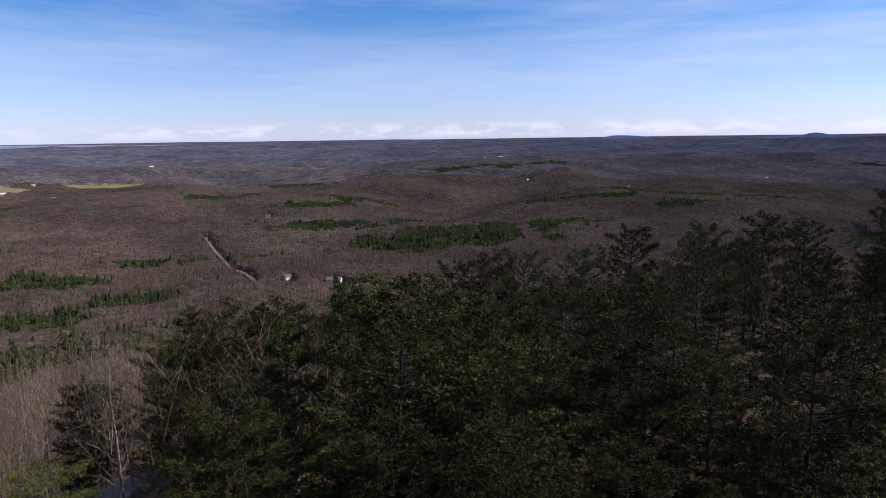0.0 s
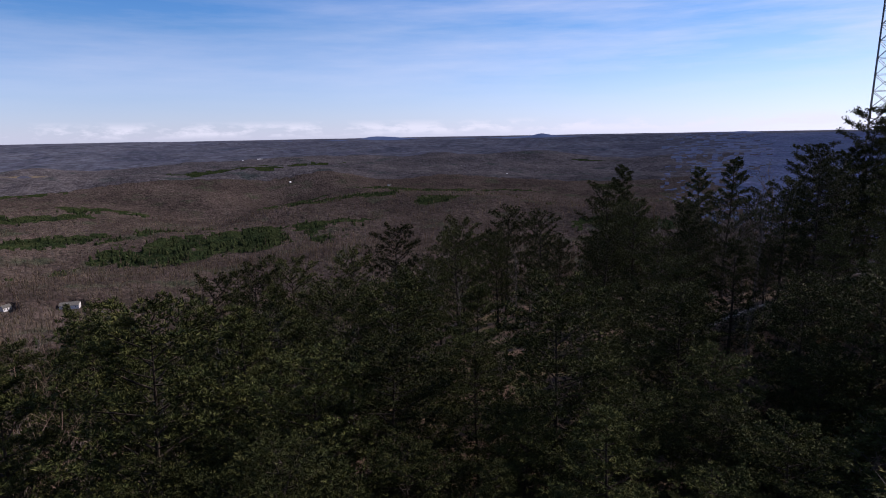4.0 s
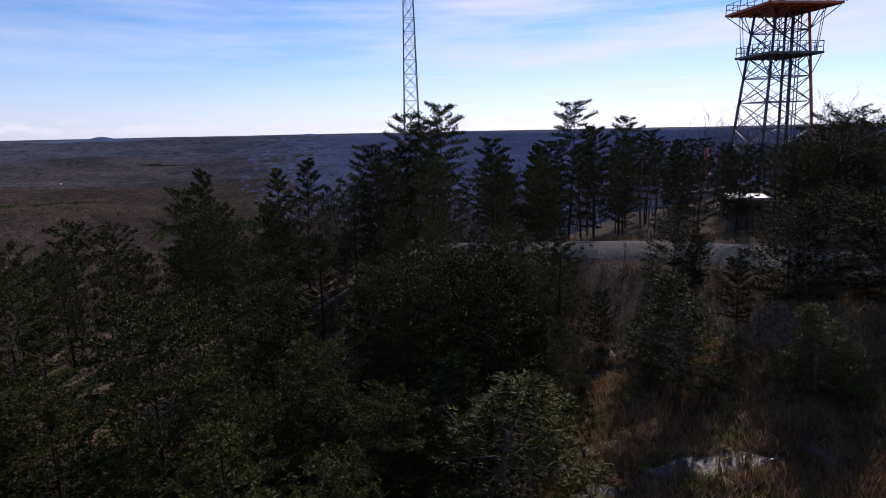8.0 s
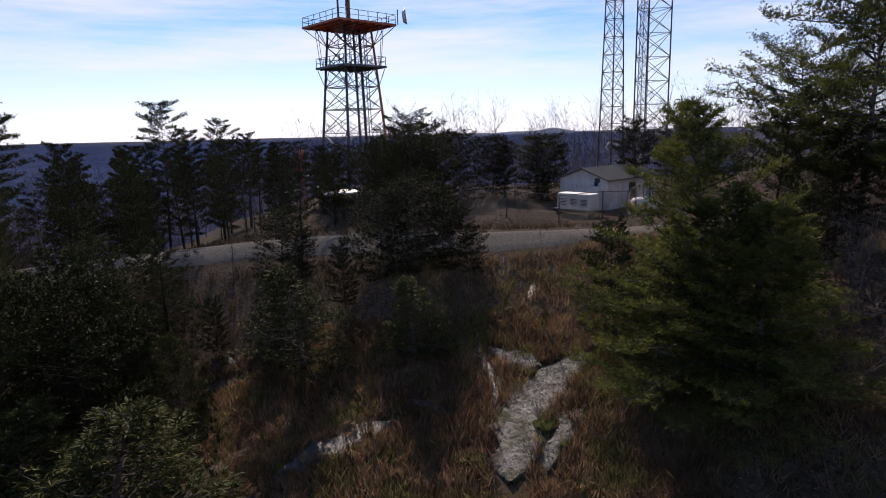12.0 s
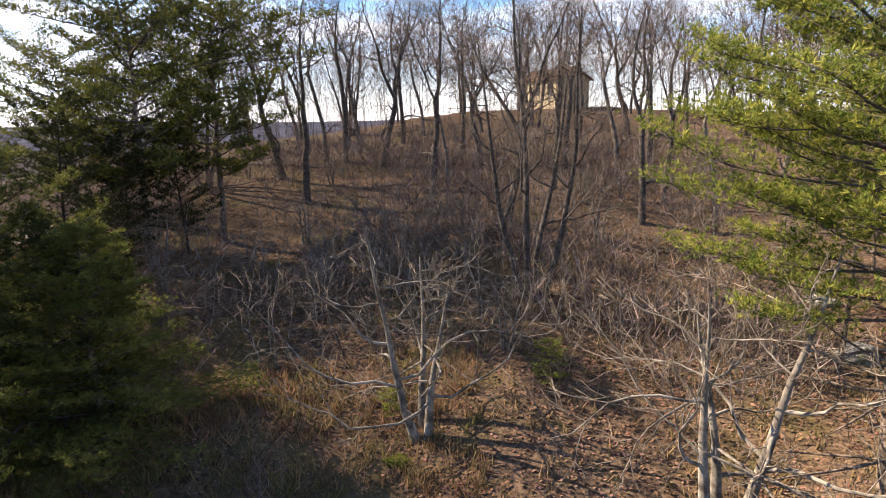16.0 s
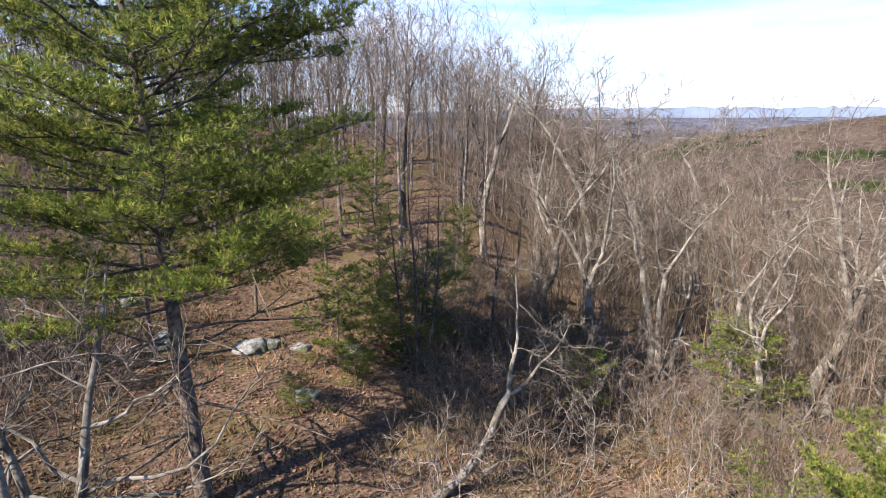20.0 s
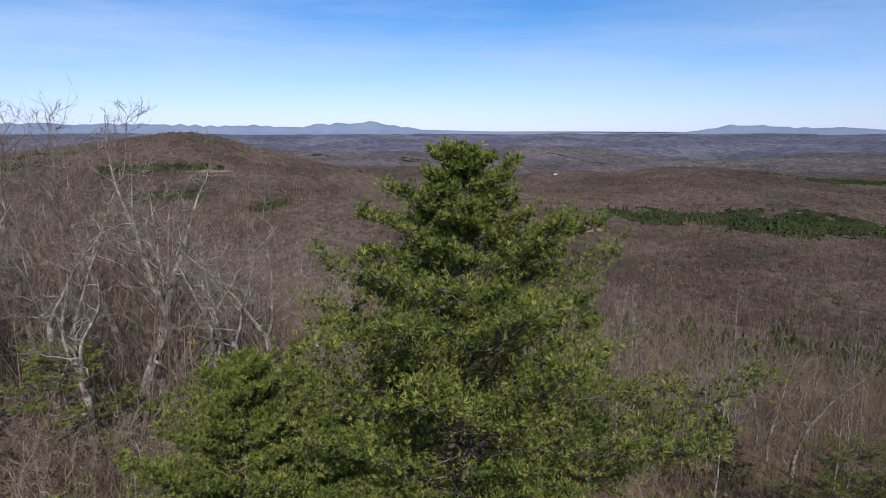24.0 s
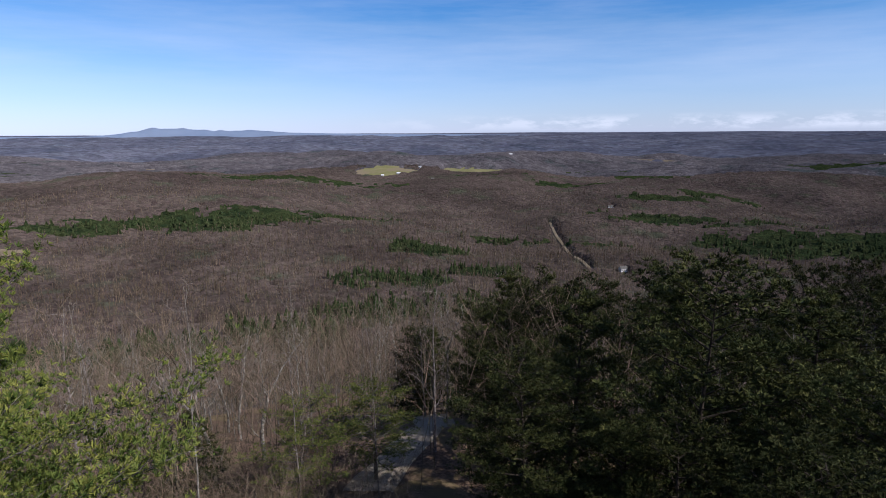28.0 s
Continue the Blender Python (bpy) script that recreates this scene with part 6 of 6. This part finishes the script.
# ---- rocks and ground cover ----
def boulder(bearing, rng, sx, sy, sz, seed, label, mat, sink=0.35, turn=0.0):
    bm = bmesh.new()
    bmesh.ops.create_icosphere(bm, subdivisions=4, radius=1.0)
    off = Vector((seed * 7.3, seed * 3.1, seed * 1.7))
    for v in bm.verts:
        p = v.co
        k = 1 + 0.35 * noise.noise(p * 1.1 + off) + 0.16 * noise.noise(p * 2.9 + off) + 0.05 * noise.noise(p * 8 + off)
        v.co = Vector((p.x * sx, p.y * sy, p.z * sz)) * k
    ob = new("boulder", bm_mesh("boulder", bm, mat, True))
    ob.matrix_basis = Matrix.Translation(spot(bearing, rng, -sz * sink)) @ Matrix.Rotation(radians(-bearing + turn), 4, "Z")
    return tagged(ob, label, "rock", "granite outcrops")


def rock_sheet(line, seed, swell, label):
    """Bare bedrock that shows through the soil along a line of (bearing, range, half width)."""
    pts = []
    for (b0, r0, w0), (b1, r1, w1) in zip(line, line[1:]):
        for s in range(12):
            f = s / 12
            b, r = radians(b0 + (b1 - b0) * f), r0 + (r1 - r0) * f
            pts.append((r * math.sin(b), r * math.cos(b), w0 + (w1 - w0) * f))
    pts = np.array(pts)
    d = np.gradient(pts[:, :2], axis=0)
    d /= np.linalg.norm(d, axis=1)[:, None]
    side = np.stack([d[:, 1], -d[:, 0]], 1)
    n, k = len(pts), 23
    ends = np.minimum(1, np.minimum(np.arange(n), np.arange(n)[::-1]) / 7 + 0.08)
    v = []
    for c in np.linspace(-1, 1, k):
        half = pts[:, 2] * ends * (0.35 + 0.75 * vnoise(pts[:, 0] * 1.0, pts[:, 1] + (7 if c > 0 else 0), 0.7, seed))
        q = pts[:, :2] + side * (c * half)[:, None]
        lump = vnoise(q[:, 0], q[:, 1], 0.9, seed + 3) * 0.55 + vnoise(q[:, 0], q[:, 1], 0.3, seed + 5) * 0.3 + vnoise(q[:, 0], q[:, 1], 0.12, seed + 6) * 0.15
        step = np.floor(lump * 5) / 5 * 0.65 + lump * 0.35
        z = ground_z(q[:, 0], q[:, 1]) + 0.6 * swell * (0.5 + 0.7 * step) * (1 - c ** 4) - 0.12 * abs(c) ** 6 + 0.03
        v.append(np.column_stack([q, z]))
    v = np.stack(v, 1)
    i, j = np.meshgrid(np.arange(n - 1), np.arange(k - 1), indexing="ij")
    p = i * k + j
    f = np.stack([p, p + 1, p + k + 1, p + k], -1).reshape(-1, 4)
    return tagged(new("rock_slab", np_mesh("rock_slab", v.reshape(-1, 3), f, M["wet_rock" if label is WET else "rock"])), label, "rock", "granite outcrops")


WET, DRY = "wet grey granite streaked by seepage water", "pale grey granite slab bedded in weeds"
SLABS = [
    ([(112.0, 24.4, 0.3), (109.6, 23.3, 1.1), (107.4, 22.2, 1.5), (105.4, 20.6, 1.5), (104.6, 18.8, 1.5), (104.2, 17.0, 1.2)], 0.34, DRY),
    ([(101.6, 24.7, 0.3), (103.4, 24.1, 0.7), (105.6, 23.7, 0.8), (107.2, 23.3, 0.4)], 0.32, DRY),
    ([(111.7, 21.0, 0.25), (110.2, 20.3, 0.7), (108.8, 18.9, 0.8), (108.2, 17.4, 0.6)], 0.30, DRY),
    ([(106.0, 30.6, 0.15), (105.7, 29.6, 0.3), (105.3, 28.6, 0.2)], 0.03, WET),
    ([(100.8, 26.0, 0.15), (100.4, 25.0, 0.25), (101.2, 24.0, 0.3), (102.2, 22.6, 0.4), (102.4, 21.0, 0.35)], 0.06, WET),
    ([(74.0, 27.6, 0.3), (75.2, 27.1, 0.5), (76.4, 26.8, 0.3)], 0.26, DRY),
    ([(67.8, 25.6, 0.5), (72.0, 26.0, 1.0), (77.4, 26.0, 0.6)], 0.22, WET),
    ([(70.5, 20.3, 0.5), (74.0, 20.5, 0.8), (77.9, 21.0, 0.4)], 0.24, DRY),
    ([(79.2, 18.9, 0.5), (83.5, 19.4, 0.9), (88.0, 20.0, 1.0), (91.9, 20.5, 0.4)], 0.28, WET),
    ([(71.3, 17.8, 0.5), (74.5, 18.0, 0.8), (77.8, 18.3, 0.4)], 0.24, DRY),
    ([(93.5, 21.6, 0.3), (95.6, 21.2, 0.5), (97.6, 20.6, 0.3)], 0.2, WET),
]
for k, (line, swell, label) in enumerate(SLABS):
    rock_sheet(line, k + 1, swell, label)
for k, (b, r, sx, sy) in enumerate([(83, 20.3, 1.2, 0.5), (93.5, 21.2, 0.9, 0.5), (96, 19.4, 1.3, 0.5), (107.5, 20.6, 0.6, 1.2), (100, 18.5, 0.7, 0.6), (79, 19.5, 0.8, 0.5), (152, 17.3, 0.5, 0.3), (91, 18.7, 0.9, 0.35), (86, 18.9, 0.7, 0.4), (109.5, 19.6, 0.5, 0.8), (111.5, 21, 0.4, 0.7), (88.5, 21.4, 0.8, 0.3), (105.5, 23.4, 0.4, 0.6)]):
    o = boulder(b, r, sx, sy, 0.13, k + 60, "bright green moss cushion beside granite", M["moss"], 0.2)
    o.name = "moss_patch"
    tagged(o, category="moss", group="moss cushions")
for k, (b, r, s) in enumerate([(199.4, 26, 0.62), (201, 26.3, 0.5), (204, 26, 0.35), (209, 25.5, 0.5), (204, 21.5, 0.38), (193, 27, 0.4), (190, 30, 0.5), (192.5, 26.5, 0.5)]):
    boulder(b, r, s * 1.3, s, s * 0.8, k + 30, "pale lichened boulder in leaf litter", M["white_rock"], 0.2)


def tussock(seed, blades, tall, mat):
    """A clump of grass: many thin blades that bow outwards."""
    rg = np.random.default_rng(seed)
    a, lean = rg.uniform(0, 6.283, blades), rg.uniform(0.1, 1.0, blades)
    foot = np.column_stack([np.cos(a), np.sin(a), np.zeros(blades)]) * rg.uniform(0, 0.16, (blades, 1))
    out = np.column_stack([np.cos(a), np.sin(a), np.zeros(blades)]) * lean[:, None]
    ln = tall * rg.uniform(0.6, 1.2, (blades, 1))
    mid = foot + (out * 0.35 + [0, 0, 0.6]) * ln
    tip = foot + (out * 0.95 + [0, 0, 0.75]) * ln - np.array([0, 0, 0.45]) * (lean ** 2)[:, None] * ln
    side = np.column_stack([-np.sin(a), np.cos(a), np.zeros(blades)]) * 0.012
    v = np.stack([foot - side, foot + side, mid + side * 0.8, mid - side * 0.8, tip], 1).reshape(-1, 3)
    k = np.arange(blades)[:, None] * 5
    return np_mesh("tussock", v, np.vstack([k + [0, 1, 2], k + [0, 2, 3], k + [3, 2, 4]]), mat)


random.seed(77)
TUFTS = [tussock(1, 70, 0.55, M["weed"]), tussock(2, 60, 0.5, M["weed"]), tussock(3, 60, 0.42, M["sedge"]), tussock(4, 80, 0.6, M["grass"])]
TUFT_LABELS = ["rust-brown grass tussock beside granite", "rust-brown grass tussock beside granite", "olive-green sedge tussock beside granite", "straw-coloured grass tussock beside granite"]
count = 0
while count < 230:
    b, r = random.uniform(69, 118), math.sqrt(random.uniform(16.5 ** 2, 27.5 ** 2))
    x, y = r * math.sin(radians(b)), r * math.cos(radians(b))
    if vnoise(x, y, 2.4, 81) < 0.42:
        continue
    k = random.choice((0, 0, 1, 1, 2, 3))
    o = new("grass_tussock", TUFTS[k])
    z = random.uniform(0.6, 1.35)
    o.matrix_basis = Matrix.Translation(spot(b, r, -0.02)) @ Matrix.Rotation(random.uniform(0, 6.28), 4, "Z") @ Matrix.Diagonal((z, z, z * random.uniform(0.7, 1.1), 1))
    tagged(o, TUFT_LABELS[k], "grass tussock", "tussocks among the rocks")
    count += 1


def on_rock(x, y):
    hit = np.zeros(len(x), bool)
    for line, _, _ in SLABS:
        for (b0, r0, w0), (b1, r1, w1) in zip(line, line[1:]):
            x0, y0, x1, y1 = r0 * math.sin(radians(b0)), r0 * math.cos(radians(b0)), r1 * math.sin(radians(b1)), r1 * math.cos(radians(b1))
            f = np.clip(((x - x0) * (x1 - x0) + (y - y0) * (y1 - y0)) / ((x1 - x0) ** 2 + (y1 - y0) ** 2), 0, 1)
            hit |= np.hypot(x - x0 - f * (x1 - x0), y - y0 - f * (y1 - y0)) < (w0 + w1) * 0.24
    return hit


def cover(name, sectors, mat, label, blades_of):
    vs, fs, base = [], [], 0
    for b0, b1, r0, r1, count in sectors:
        b = np.radians(RNG.uniform(b0, b1, count))
        r = np.sqrt(RNG.uniform(r0 * r0, r1 * r1, count))
        x, y = r * np.sin(b), r * np.cos(b)
        keep = ~on_road(x, y) & ~on_rock(x, y)
        x, y = x[keep], y[keep]
        v, f = blades_of(x, y, ground_z(x, y))
        vs.append(v)
        fs.append(f + base)
        base += len(v)
    tagged(new(name, np_mesh(name, np.vstack(vs), np.vstack(fs), mat)), label, name.replace("_", " "), kind="stuff")


def leaf_blades(x, y, z):
    n = len(x)
    a, s = RNG.uniform(0, 6.283, n), RNG.uniform(0.04, 0.085, n)
    c = np.column_stack([x, y, z + RNG.uniform(0.01, 0.06, n)])
    u = np.column_stack([np.cos(a), np.sin(a), RNG.normal(0, 0.35, n)]) * s[:, None]
    w = np.column_stack([-np.sin(a), np.cos(a), RNG.normal(0, 0.35, n)]) * s[:, None] * 0.6
    v = np.stack([c - u, c - w, c + u, c + w], 1).reshape(-1, 3)
    k = np.arange(n)[:, None] * 4
    return v, np.vstack([k + [0, 1, 2], k + [0, 2, 3]])


def grass_blades(x, y, z):
    n, m = len(x), 9
    c = np.repeat(np.column_stack([x, y, z]), m, 0) + RNG.normal(0, 0.1, (n * m, 3)) * [1, 1, 0]
    d = RNG.normal(0, 0.5, (n * m, 3))
    d[:, 2] = 1
    ln = RNG.uniform(0.2, 0.6, (n * m, 1))
    s = RNG.normal(0, 1, (n * m, 3)) * [1, 1, 0] * 0.015
    v = np.stack([c - s, c + s, c + d * ln], 1).reshape(-1, 3)
    return v, np.arange(n * m)[:, None] * 3 + [0, 1, 2]


cover("fallen_leaves", [(105, 285, 14, 34, 80000), (112, 235, 34, 60, 14000), (45, 105, 15, 45, 8000)], M["leaf"], "brown fallen oak leaves carpeting the slope", leaf_blades)
cover("brown_weeds", [(68, 126, 15, 27, 10000), (95, 128, 24, 36, 1500), (128, 160, 15, 22, 700)], M["weed"], "rust-brown dead weeds and grass among the rocks", grass_blades)
cover("dry_grass", [(50, 130, 15, 40, 4000), (128, 240, 14, 34, 1500), (228, 300, 15, 30, 500)], M["grass"], "tufts of dry brown grass and weeds", grass_blades)
